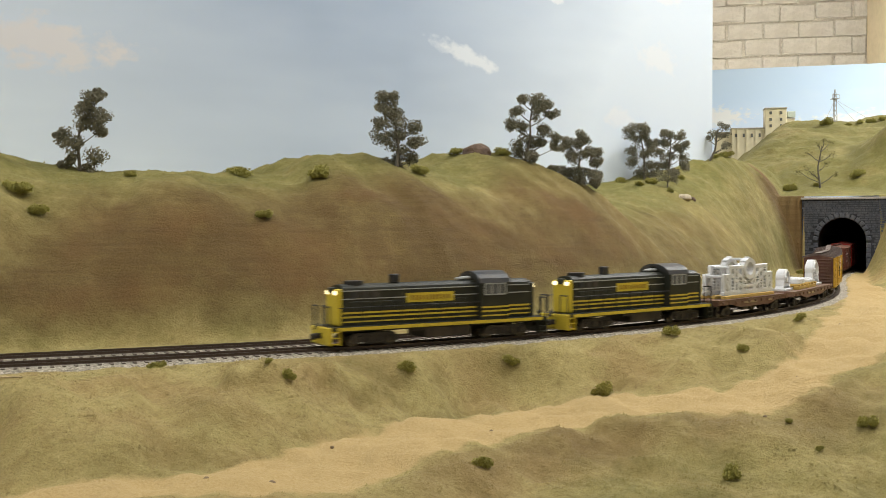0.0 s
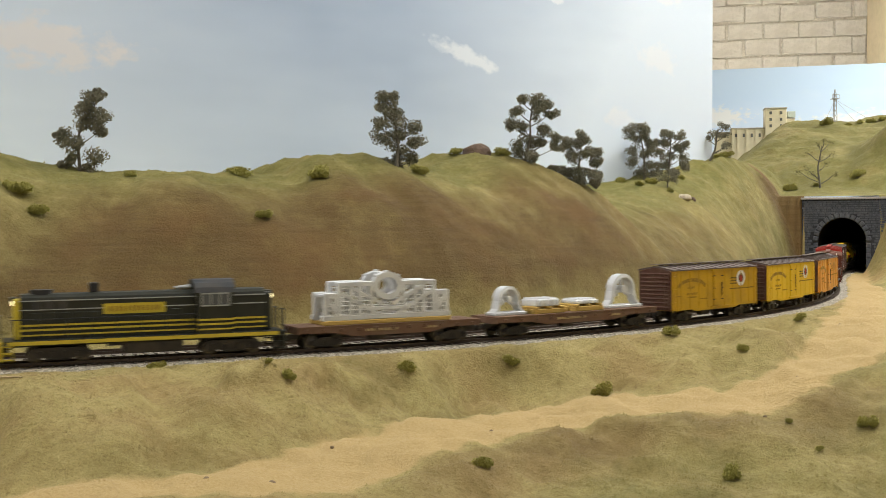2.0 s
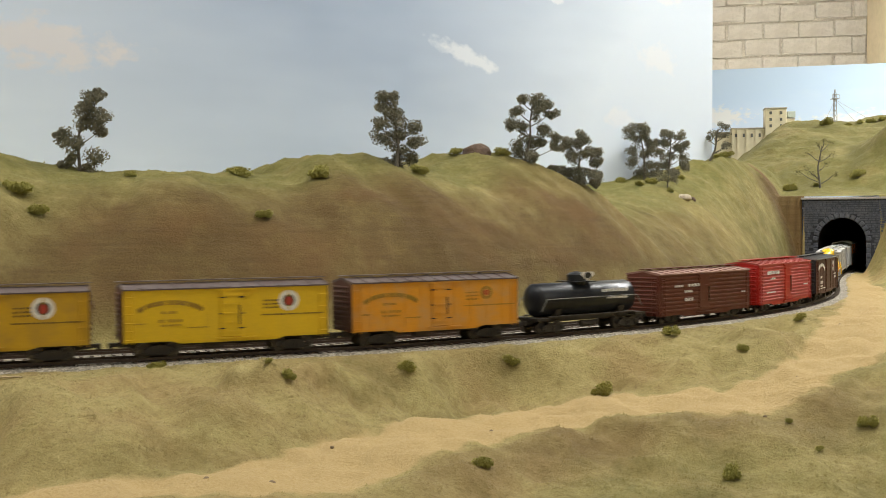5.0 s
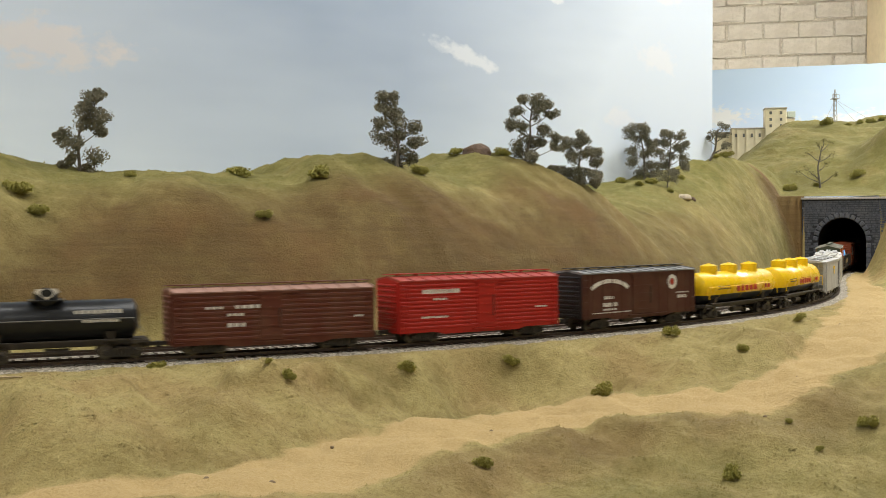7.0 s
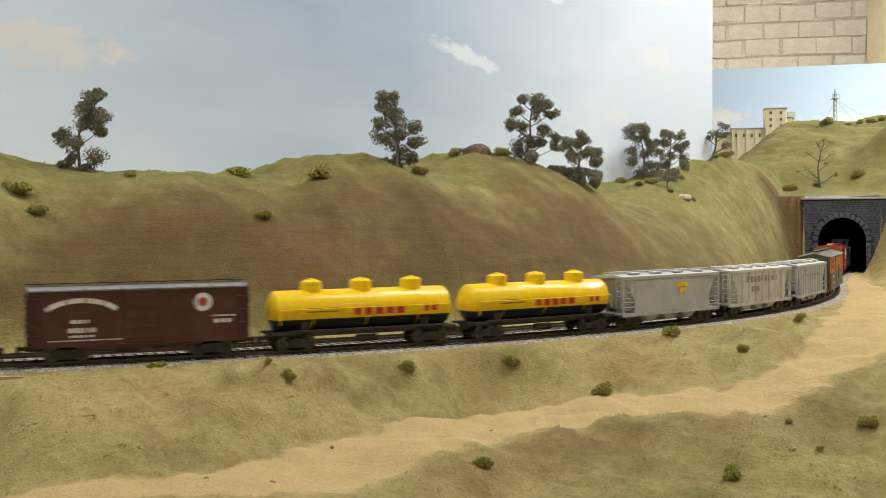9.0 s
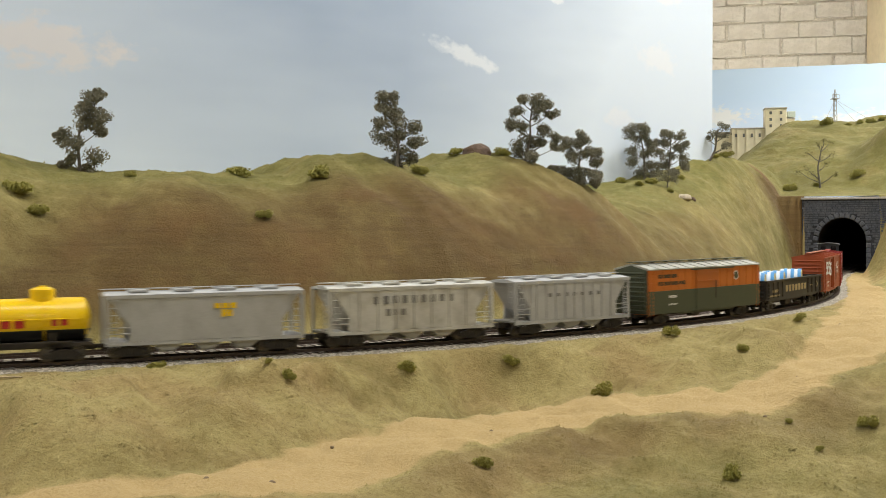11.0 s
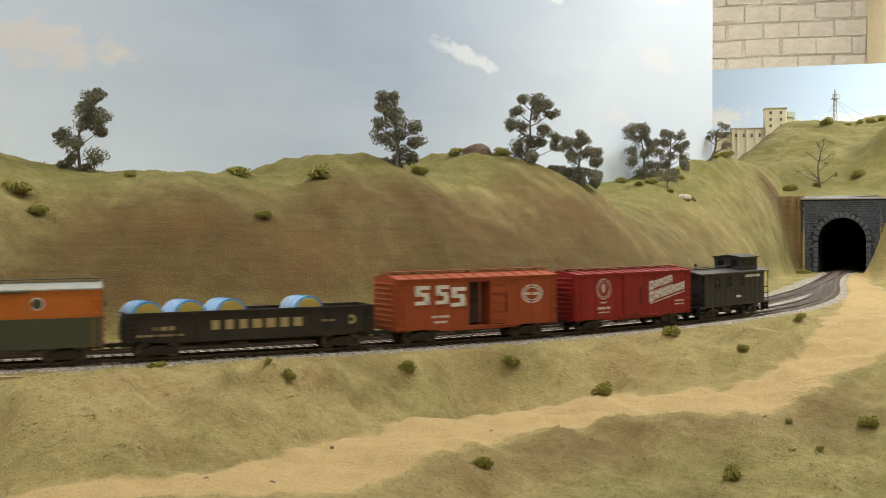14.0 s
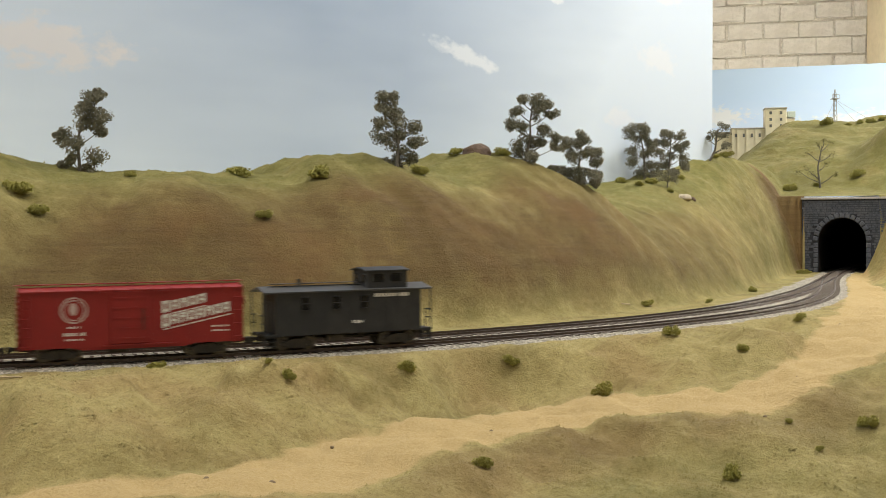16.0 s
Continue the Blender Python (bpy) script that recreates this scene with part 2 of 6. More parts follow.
# ---------------------------------------------------------------- terrain
def value_noise(x, y, cell, seed):
    g = np.random.default_rng(seed).random((97, 97)) * 2 - 1
    u, v = x / cell, y / cell
    i, j = np.floor(u).astype(int), np.floor(v).astype(int)
    a, b = u - i, v - j
    a, b = a * a * (3 - 2 * a), b * b * (3 - 2 * b)
    i0, i1, j0, j1 = i % 97, (i + 1) % 97, j % 97, (j + 1) % 97
    return (g[i0, j0] * (1 - a) + g[i1, j0] * a) * (1 - b) + (g[i0, j1] * (1 - a) + g[i1, j1] * a) * b


def fbm(x, y, cell, seed, octaves=4):
    return sum(value_noise(x, y, cell / 2**k, seed + k) * 0.55**k for k in range(octaves))


def step(a, b, v):
    t = np.clip((v - a) / (b - a), 0, 1)
    return t * t * (3 - 2 * t)


def line_frame(x, y):
    """Arc length and sideways distance from the running line, for arrays."""
    k = (TS >= -.5901)
    ls, lx, ly, lh = TS[k][::2], TX[k][::2], TY[k][::2], TH[k][::2]
    s, n = np.empty_like(x), np.empty_like(x)
    for a in range(0, len(x), 4000):
        p = slice(a, a + 4000)
        dx, dy = x[p, None] - lx, y[p, None] - ly
        i = np.argmin(dx * dx + dy * dy, axis=1)
        r = np.arange(len(i))
        along = dx[r, i] * np.cos(lh[i]) + dy[r, i] * np.sin(lh[i])
        s[p] = ls[i] + along
        n[p] = dx[r, i] * np.sin(lh[i]) - dy[r, i] * np.cos(lh[i])
    return s, n


# crest of the long hill: arc length, height
CREST = np.array([(-0.59, 0.1727), (-0.52, 0.1697), (-0.4, 0.1859), (-0.33, 0.1881), (-0.26, 0.1742), (-0.18, 0.1559), (-0.1, 0.1425), (0.0, 0.1295), (0.08, 0.127), (0.15, 0.1275), (0.21, 0.1305), (0.27, 0.1568), (0.33, 0.1679),
                  (0.38, 0.1693), (0.43, 0.1676), (0.5, 0.1488), (0.58, 0.1498), (0.67, 0.1628), (0.75, 0.1588), (0.8, 0.14), (0.86, 0.1349), (0.93, 0.1366), (1.0, 0.1327), (1.05, 0.1388), (1.1, 0.1485), (1.4, 0.1563)])
# the dirt road along the line: its edge by the track, its edge by the aisle, its height
ROAD_UP = np.array([(-.59, .020), (-.40, .024), (-.10, .024), (.115, .026), (.27, .045), (.409, .074), (.50, .118), (.545, .142), (.597, .163), (.640, .167),
                    (.662, .169), (.689, .146), (.728, .113), (.758, .091), (.834, .108), (.876, .123), (.904, .140), (.934, .159), (.988, .193), (1.042, .199), (1.2, .194)])
ROAD_LOW = np.array([(-.59, .05), (-.40, .055), (-.10, .065), (.13, .085), (.25, .13), (.357, .19), (.48, .202), (.555, .209), (.587, .215), (.619, .216), (.650, .232),
                     (.674, .229), (.698, .234), (.726, .214), (.745, .187), (.777, .176), (.818, .184), (.856, .198), (.900, .218), (.935, .246), (.951, .263), (1.015, .251), (1.2, .25)])
ROAD_Z = np.array([(-.59, .0105), (-.40, .0085), (-.10, .005), (.13, .001), (.25, 0), (.357, -.002), (.45, -.004), (.539, -.006), (.591, -.013), (.629, -.020), (.665, -.029),
                   (.701, -.034), (.729, -.036), (.753, -.038), (.819, -.041), (.867, -.042), (.907, -.044), (.941, -.045), (1.2, -.046)])


def terrain(x, y):
    """Height and ground cover for arrays of x and y."""
    dx, dy = x - PORTAL.x, y - PORTAL.y
    q, na = dx * INTO.x + dy * INTO.y, dx * ASIDE.x + dy * ASIDE.y
    behind = q > 0
    s, n = line_frame(x, y)
    s, n = np.where(behind, -.59, s), np.where(behind, na, n)
    zt = np.interp(s, TS, TZ)
    big, small = fbm(x, y, .16, 3), fbm(x, y, .035, 11)
    base = zt - .0030
    mounds = fbm(s, n * .45, .085, 33, 4)
    # hill beyond the rails
    crest = np.interp(s, CREST[:, 0], CREST[:, 1])
    foot = np.interp(s, [-.59, -.3, 0, .3, .6, 1.1], [.060, .072, .095, .118, .120, .100])
    wide = np.interp(s, [-.59, -.3, 0, .3, 1.1], [.115, .17, .20, .235, .235])
    t = np.clip((n - foot) / wide, 0, 1)
    gully = fbm(s, n * .18, .06, 21, 4) * np.interp(s, [-.3, .05, .25, 1.1], [.0050, .0046, .0028, .0040]) * np.sin(np.pi * np.clip(t, 0, 1))
    rise = 1 - (1 - t) ** 2.3
    rise = rise * step(0, .16, t) ** .5
    far = base + (crest - base) * rise + gully + small * .0030 * step(.0, .3, t) + fbm(x, y, .016, 47, 2) * .0014 + big * .004 * step(.2, .8, t)
    far = far + .046 * np.exp(-((n - .20) / .085) ** 2) * step(-.22, -.55, s) * step(0, .3, t)
    far = far + .014 * np.exp(-((s - .92) / .075) ** 2 - ((n - .22) / .055) ** 2) - .013 * np.exp(-((s - 1.06) / .05) ** 2 - ((n - .20) / .07) ** 2)
    far = far - .012 * step(.38, .50, n) * (s > -.1)
    # valley on the aisle side
    m = -n
    up, low, zr = (np.interp(s, a[:, 0], a[:, 1]) for a in (ROAD_UP, ROAD_LOW, ROAD_Z))
    shoulder = np.minimum(.032, up)
    f = np.clip((m - shoulder) / np.maximum(up - shoulder, .004), 0, 1)
    bank = base - .002 + (zr - base + .002) * (.35 * f + .65 * step(0.05, 1, f)) + mounds * .0220 * np.sin(np.pi * f) * step(.03, .09, up)
    bank = np.minimum(bank, base - .0025 * step(.02, .05, m))
    o = np.clip((m - low) / .10, 0, 1)
    lower = zr - .022 * step(0, 1, o) + big * .010 * step(0, .5, o) + mounds * .008 * step(0, .4, o)
    near = np.where(m < up, bank, lower)
    runnel = fbm(s, n * .22, .045, 61, 3) * .0105 * np.sin(np.pi * f) * step(.1, .5, f) * step(.05, .10, up)
    near = near + np.where(m < up, runnel, 0) + small * .0044 * step(.03, .06, m) + fbm(x, y, .016, 41, 2) * .0016
    # high ground beside the tunnel mouth
    side = step(.042, .105, m) * step(-.22, -.50, s)
    near = near + side * .140 + side * small * .006
    flank = step(.20, .26, m) * step(.52, .36, s) * step(-.2, .1, s)
    near = near + flank * .05
    z = np.where(n > 0, np.where(n < foot, base, far), np.where(m < shoulder, base - .002 * step(.018, .03, m), near))
    # the hill over the tunnel and away behind it
    over = .146 + .226 * step(0.0, 1.04, q) * step(.45, .18, na) - .04 * step(1.1, 1.5, q) + .180 * step(1.25, 1.65, q) * step(.10, .36, na)
    over = over + .105 * step(.035, -.11, na) * np.exp(-((q - .42) / .15) ** 2)
    over = np.maximum(over, np.where(na > .05, far, 0)) + small * .004 * step(.05, .2, q) + big * .012 * step(.1, .3, q)
    z = np.where(behind, over, z)
    # cover
    wob = fbm(x, y, .012, 51, 3) * .0045
    road = step(-.008, .008, m - up + wob) * step(.008, -.008, m - low + wob) * (~behind) * step(-.60, -.5, s)
    ballast = step(-.030, -.020, n + wob * .5) * step(.084, .072, n - wob * .4) * (~behind)
    merge = np.clip((s + .40) / .60, 0, 1)
    ballast = np.where(n > .028, ballast * step(.006, -.002, n - .028 - .053 * merge + wob), ballast)
    face = np.interp(s, [-.59, -.3, -.1, .2, .4, .6, 1.1], [.10, .15, .30, .60, .85, .95, 1.0]) * step(.02, .16, t) * step(.70, .34, t - .16 * big - .06 * mounds) * step(1.14, 1.0, s - .25 * (.4 - t)) * (~behind)
    face = np.maximum(face, .9 * step(.002, .03, t) * step(.9, .5, t) * step(-.48, -.56, s) * (~behind))
    face = np.maximum(face, .55 * step(.0, .012, m - low) * step(.075, .02, m - low) * step(.60, .68, s) * step(1.0, .86, s))
    green = np.where(n > 0, .46 + .42 * step(.36, .66, t) + .14 * step(.2, -.2, s) - .12 * step(.06, .0, t), .10 + .40 * o)
    green = np.where(behind, .92, green)
    # bare earth of the cutting beside the portal
    cut = step(.09, .04, q) * step(.20, .15, na) * step(.055, .062, na) * behind
    face = np.maximum(face, 1.3 * cut)
    green = green * (1 - cut)
    return z, np.stack((road, green, ballast, face), 1)


def backdrop_y(x):
    return 1.143 + .7586 * .08 * np.logaddexp(0, (x + .50) / .08)


def spaced(parts):
    return np.concatenate([np.arange(a, b, d) for a, b, d in parts])


def build_terrain():
    xs = spaced([(-3.7, -1.0, .05), (-1.0, -.6, .02), (-.6, -.3, .008), (-.3, .76, .0045), (.76, 1.3, .009), (1.3, 3.6, .05)])
    ys = spaced([(.33, .49, .016), (.49, 2.06, .0055), (2.06, 3.4, .016), (3.4, 4.45, .05)])
    gx, gy = np.meshgrid(xs, ys)
    x, y = gx.ravel(), gy.ravel()
    z, cover = terrain(x, y)
    w, h = len(xs), len(ys)
    i = (np.arange(h - 1)[:, None] * w + np.arange(w - 1)).ravel()
    quads = np.stack((i, i + 1, i + w + 1, i + w), 1)
    cx, cy = x[quads].mean(1), y[quads].mean(1)
    dx, dy = cx - PORTAL.x, cy - PORTAL.y
    q, na = dx * INTO.x + dy * INTO.y, dx * ASIDE.x + dy * ASIDE.y
    keep = ~((abs(q) < .016) & (abs(na + .004) < .062))
    keep &= ~((cx < .40) & (cy > backdrop_y(cx) + .07))
    me = bpy.data.meshes.new("ground")
    me.from_pydata(np.stack((x, y, z), 1).tolist(), [], quads[keep].tolist())
    col = me.color_attributes.new("cover", "FLOAT_COLOR", "POINT")
    col.data.foreach_set("color", cover.astype(np.float32).ravel())
    me.materials.append(M_TURF)
    me.polygons.foreach_set("use_smooth", [True] * len(me.polygons))
    tagged(new("ground", me), "hilly model landscape of dry grass, bare brown slopes and sand road", "terrain", kind="structure")


build_terrain()


def turf_grains(count=90000):
    """Loose grains of scenic foam on the grass and bare slopes."""
    rng = np.random.default_rng(5)
    x, y = rng.uniform(-.46, .62, count * 2), rng.uniform(.47, 1.75, count * 2)
    near = rng.random(count * 2) < np.clip(1.35 - .55 * y, .35, 1)
    keep = near & (y < backdrop_y(x)) & (abs(x) < .45 * y + .03)
    x, y = x[keep], y[keep]
    z, cover = terrain(x, y)
    keep = (cover[:, 2] < .2) & (rng.random(len(x)) > cover[:, 0] * .93) & (rng.random(len(x)) > cover[:, 3] * .6)
    x, y, z, cover = x[keep], y[keep], z[keep], cover[keep]
    n = len(x)
    r = rng.uniform(.0003, .00085, n) * (1 + .6 * (rng.random(n) > .93))
    a = rng.uniform(0, 6.28, n)
    pts = np.empty((n, 5, 3))
    for k in range(4):
        w = r * rng.uniform(.7, 1.3, n)
        pts[:, k] = np.stack((x + np.cos(a + k * 1.571) * w, y + np.sin(a + k * 1.571) * w, z - .0004), 1)
    pts[:, 4] = np.stack((x, y, z + r * rng.uniform(.7, 1.4, n)), 1)
    i = np.arange(n)[:, None] * 5
    tris = np.concatenate([np.concatenate((i + k, i + (k + 1) % 4, i + 4), 1) for k in range(4)])
    me = bpy.data.meshes.new("turf_grains")
    me.from_pydata(pts.reshape(-1, 3).tolist(), [], tris.tolist())
    col = me.color_attributes.new("cover", "FLOAT_COLOR", "POINT")
    col.data.foreach_set("color", np.repeat(cover, 5, 0).astype(np.float32).ravel())
    me.materials.append(M_TURF)
    me.polygons.foreach_set("use_smooth", [True] * len(me.polygons))
    tagged(new("turf_grains", me), "scattered straw and green scenic foam grains on the slopes", "grass", kind="stuff")


turf_grains()


def ground_z(x, y):
    return float(terrain(np.array([x]), np.array([y]))[0][0])


# ---------------------------------------------------------------- backdrops, room
def sky_panel(name, path, z0, z1, mat, label):
    bm = bmesh.new()
    front = [(bm.verts.new((x, y, z0)), bm.verts.new((x, y, z1))) for x, y in path]
    back = [(bm.verts.new((x, y + .006, z0)), bm.verts.new((x, y + .006, z1))) for x, y in path]
    for a, b in zip(front, front[1:]):
        bm.faces.new((a[0], b[0], b[1], a[1]))
    for a, b in zip(back, back[1:]):
        bm.faces.new((b[0], a[0], a[1], b[1]))
    for a, b in zip(front, back):
        if a is front[0] or a is front[-1]:
            bm.faces.new((a[0], a[1], b[1], b[0]))
    for k in range(len(path) - 1):
        bm.faces.new((front[k][1], front[k + 1][1], back[k + 1][1], back[k][1]))
    ob = part(name, bm, mat)
    return tagged(ob, label, "backdrop", kind="structure")


def add_clouds(m, clouds):
    """Soft painted clouds: centre x, centre z, half width, half height, tilt."""
    N, L = m.node_tree.nodes, m.node_tree.links
    b = N["Principled BSDF"]
    now = b.inputs["Base Color"].links[0].from_socket
    s = N.new("ShaderNodeSeparateXYZ")
    L.new(coords(N, L), s.inputs[0])
    rag = noise_tex(N, L, coords(N, L, (1, 1, 1.5)), 40, 5, 0.55)
    for cx, cz, rx, rz, tilt, white in clouds:
        ux = maths(N, L, "SUBTRACT", s.outputs[0], cx)
        uz = maths(N, L, "SUBTRACT", s.outputs[2], cz)
        uz = maths(N, L, "ADD", uz, maths(N, L, "MULTIPLY", ux, tilt))
        ux, uz = maths(N, L, "DIVIDE", ux, rx), maths(N, L, "DIVIDE", uz, rz)
        d = maths(N, L, "SQRT", maths(N, L, "ADD", maths(N, L, "MULTIPLY", ux, ux), maths(N, L, "MULTIPLY", uz, uz)))
        d = maths(N, L, "SUBTRACT", maths(N, L, "MULTIPLY_ADD", rag, 2.2), d)
        d.node.inputs[0].links[0].from_node.inputs[2].default_value = -0.15
        f = ramp(N, L, d, [(0.0, (0, 0, 0)), (0.5, (0.8, 0.8, 0.8))])
        now = mix(N, L, f, now, white)
    L.new(now, b.inputs["Base Color"])


PUFF = (.86, .90, .97)
add_clouds(M_SKY, [(-0.425, 0.2835, .085, .030, .10, (.80, .77, .79)), (0.029, 0.3245, .050, .0140, .34, PUFF), (0.336, 0.3522, .044, .024, .15, PUFF),
                   (0.270, 0.2566, .034, .016, 0, PUFF), (0.160, 0.4204, .026, .008, .2, PUFF), (0.355, 0.4491, .036, .015, .2, PUFF)])
add_clouds(M_SKY_FAR, [(1.16, .563, .12, .05, 0, (.90, .90, .88)), (1.65, .52, .2, .06, 0, (.88, .89, .88)), (1.9, .68, .1, .03, 0, (.88, .89, .88))])
bx = np.concatenate((np.arange(-3.7, -1.0, .3), np.linspace(-1.0, .442, 60)))
sky_panel("backdrop_1", [(float(v), float(backdrop_y(v))) for v in bx], .08, .78, M_SKY, "hand-painted blue sky backdrop board with small white clouds")
sky_panel("backdrop_2", [(.6, 4.87), (1.127, 4.71), (1.77, 4.52), (3.6, 4.1)], -.2, .763, M_SKY_FAR, "bright blue painted sky board with pale clouds")


# the far wall stands askew to the bench; its corner is at the side wall
WALL_NORTH = pose(4.83, 12.90, 0, 0, 0, -14.0)


def room():
    x0, x1, y0, y1 = -5.0, 4.83, -3.0, 15.5
    for name, c, d, mat, label in (
            ("floor", ((x0 + x1) / 2, (y0 + y1) / 2, FLOOR_Z - .05), (x1 - x0, y1 - y0, .1), M_FLOOR, "dark grey floor of the club room"),
            ("ceiling", ((x0 + x1) / 2, (y0 + y1) / 2, CEIL_Z + .05), (x1 - x0, y1 - y0, .1), M_CEIL, "off-white plain ceiling"),
            ("wall_south", ((x0 + x1) / 2, y0 - .1, .975), (x1 - x0 + .4, .2, 4.25), M_CREAM, "cream painted wall"),
            ("wall_west", (x0 - .1, (y0 + y1) / 2, .975), (.2, y1 - y0, 4.25), M_CREAM, "cream painted wall"),
            ("wall_east", (x1 + .1, (y0 + y1) / 2, .975), (.2, y1 - y0, 4.25), M_CREAM, "cream painted side wall"),
            ("wall_north", (-5.1, .111, .975), (10.3, .2, 4.25), M_MORTAR, "painted concrete block wall")):
        bm = bmesh.new()
        box(bm, *c, *d, m=WALL_NORTH if name == "wall_north" else None)
        tagged(part(name, bm, mat), label, "ceiling" if name == "ceiling" else "floor" if name == "floor" else "wall", kind="structure")


room()


def block_wall():
    """Concrete blocks of the far wall, those in the stretch that shows."""
    wall = bpy.data.objects["wall_north"]
    bm = bmesh.new()
    soft_box(bm, 0, 0, 0, .391, .04, .190, .012, 3)
    me = mesh_from("block", bm, M_BLOCK)
    rng = random.Random(4)
    for k in range(14):
        x = -2.75 + (.2 if k % 2 else 0)
        while x < -.03:
            w = min(.4, -.004 - x)
            ob = new("block", me)
            ob.parent = wall
            ob.matrix_world = WALL_NORTH @ pose(x + w / 2 + rng.uniform(-.012, .012), .010 + rng.uniform(-.008, .008), .45 + k * .2 + rng.uniform(-.010, .010), rng.uniform(-.6, .6), rng.uniform(-1.0, 1.0), rng.uniform(-.5, .5)) @ Matrix.Diagonal((w / .4 * rng.uniform(.95, 1.0), 1, rng.uniform(.93, 1.0), 1))
            x += .4


block_wall()


def light_fitting():
    # housings and hangers added round the unseen lamps
    first = None
    for x, y, turn, watts in FITTINGS:
        m = pose(x, y, LAMP_Z, 0, 0, turn)
        if first is None:
            first = thing("ceiling_light", "white hanging fluorescent light fitting, added out of view", "lamp", "room lights", m)
            bm = bmesh.new()
            prism_x(bm, [(-.15, -.02), (-.10, .04), (.10, .04), (.15, -.02), (.145, -.022), (.095, .035), (-.095, .035), (-.145, -.022)], -.63, .63)
            part("housing", bm, M_CEIL, first)
            for sx in (-.5, .5):
                bm = bmesh.new()
                rod(bm, (sx, 0, .04), (sx, 0, CEIL_Z - LAMP_Z), .004)
                part("hanger", bm, M_RAIL, first)
        else:
            copy_thing(first, m)


light_fitting()


def fascia():
    """The bench front that carries the landscape."""
    bm = bmesh.new()
    box(bm, -.05, .320, -.60, 7.3, .018, 1.0)
    ob = part("fascia", bm, M_FLOOR)
    tagged(ob, "plain dark front board of the layout bench", "bench", kind="structure")


fascia()


# ---------------------------------------------------------------- track
def track(name, label, s0, s1, side):
    """Two rails on close-set ties; side(s) is the distance from the running line."""
    root = thing(name, label, "railway track", "tracks")
    ss = np.arange(s0, s1, .01)
    for k in (-1, 1):
        bm = bmesh.new()
        rings = []
        for s in ss:
            d = side(s)
            h2 = (side(s + .005) - side(s - .005)) / .01
            p, h = on_line(s, d)
            h -= math.atan(h2)
            px, py = math.sin(h), -math.cos(h)
            ring = []
            for o, z in ((-.0011, -.0021), (-.0004, -.0017), (-.0005, -.0006), (-.0005, 0), (.0005, 0), (.0005, -.0006), (.0004, -.0017), (.0011, -.0021)):
                w = k * .00875 + o
                ring.append(bm.verts.new((p.x + px * w, p.y + py * w, p.z + z)))
            rings.append(ring)
        for a, b in zip(rings, rings[1:]):
            for i in range(8):
                bm.faces.new((a[i], a[(i + 1) % 8], b[(i + 1) % 8], b[i]))
        bmesh.ops.recalc_face_normals(bm, faces=bm.faces)
        part("rail", bm, M_RAIL, root)
    rng = random.Random(2)
    verts, faces = [], []
    for s in np.arange(s0, s1, .0074):
        p, h = on_line(s, side(s))
        t, u = Vector((math.cos(h), math.sin(h), 0)), Vector((math.sin(h), -math.cos(h), 0))
        a = .0155 + rng.uniform(-.0007, .0007)
        n = len(verts)
        for zz in (-.0042, -.0022):
            for i, j in ((-1, -1), (1, -1), (1, 1), (-1, 1)):
                verts.append(p + t * i * .0011 + u * j * a + Vector((0, 0, zz)))
        for f in ((4, 5, 6, 7), (0, 1, 5, 4), (1, 2, 6, 5), (2, 3, 7, 6), (3, 0, 4, 7)):
            faces.append([n + i for i in f])
    me = bpy.data.meshes.new("tie_bed")
    me.from_pydata(verts, [], faces)
    me.materials.append(M_TIE)
    ob = new("tie_bed", me)
    ob.parent = root
    ob["kind"] = "stuff"


track("railway_track", "dark model railway track on grey ballast, running line", -3.70, 4.75, lambda s: 0.0)


SIDING = np.array([(-.46, .0004), (-.38, .0012), (-.229, .0090), (-.103, .0200), (.009, .0310), (.085, .0385), (.20, .0460), (.35, .0515), (.60, .0526), (2.5, .0526)])


def siding(s):
    return float(cubic(SIDING[:, 0], SIDING[:, 1], np.array([s]))[0])


track("railway_track", "dark model railway siding joining the running line near the tunnel", -.42, 2.4, siding)


# ---------------------------------------------------------------- tunnel portal
def portal_frame():
    right = -ASIDE
    m = Matrix((right.to_4d(), INTO.to_4d(), Vector((0, 0, 1, 0)), Vector((0, 0, 0, 1)))).transposed()
    m[3][3] = 1
    for i in range(3):
        m[i][3] = PORTAL[i]
        m[3][i] = 0
    return m


def arch(w, spring, n=14, rise=None):
    """Half width, spring height: the outline of an opening from its left foot to its right foot."""
    r = rise or w
    return [(-w, 0)] + [(-w * math.cos(math.pi * k / n), spring + r * math.sin(math.pi * k / n)) for k in range(n + 1)] + [(w, 0)]


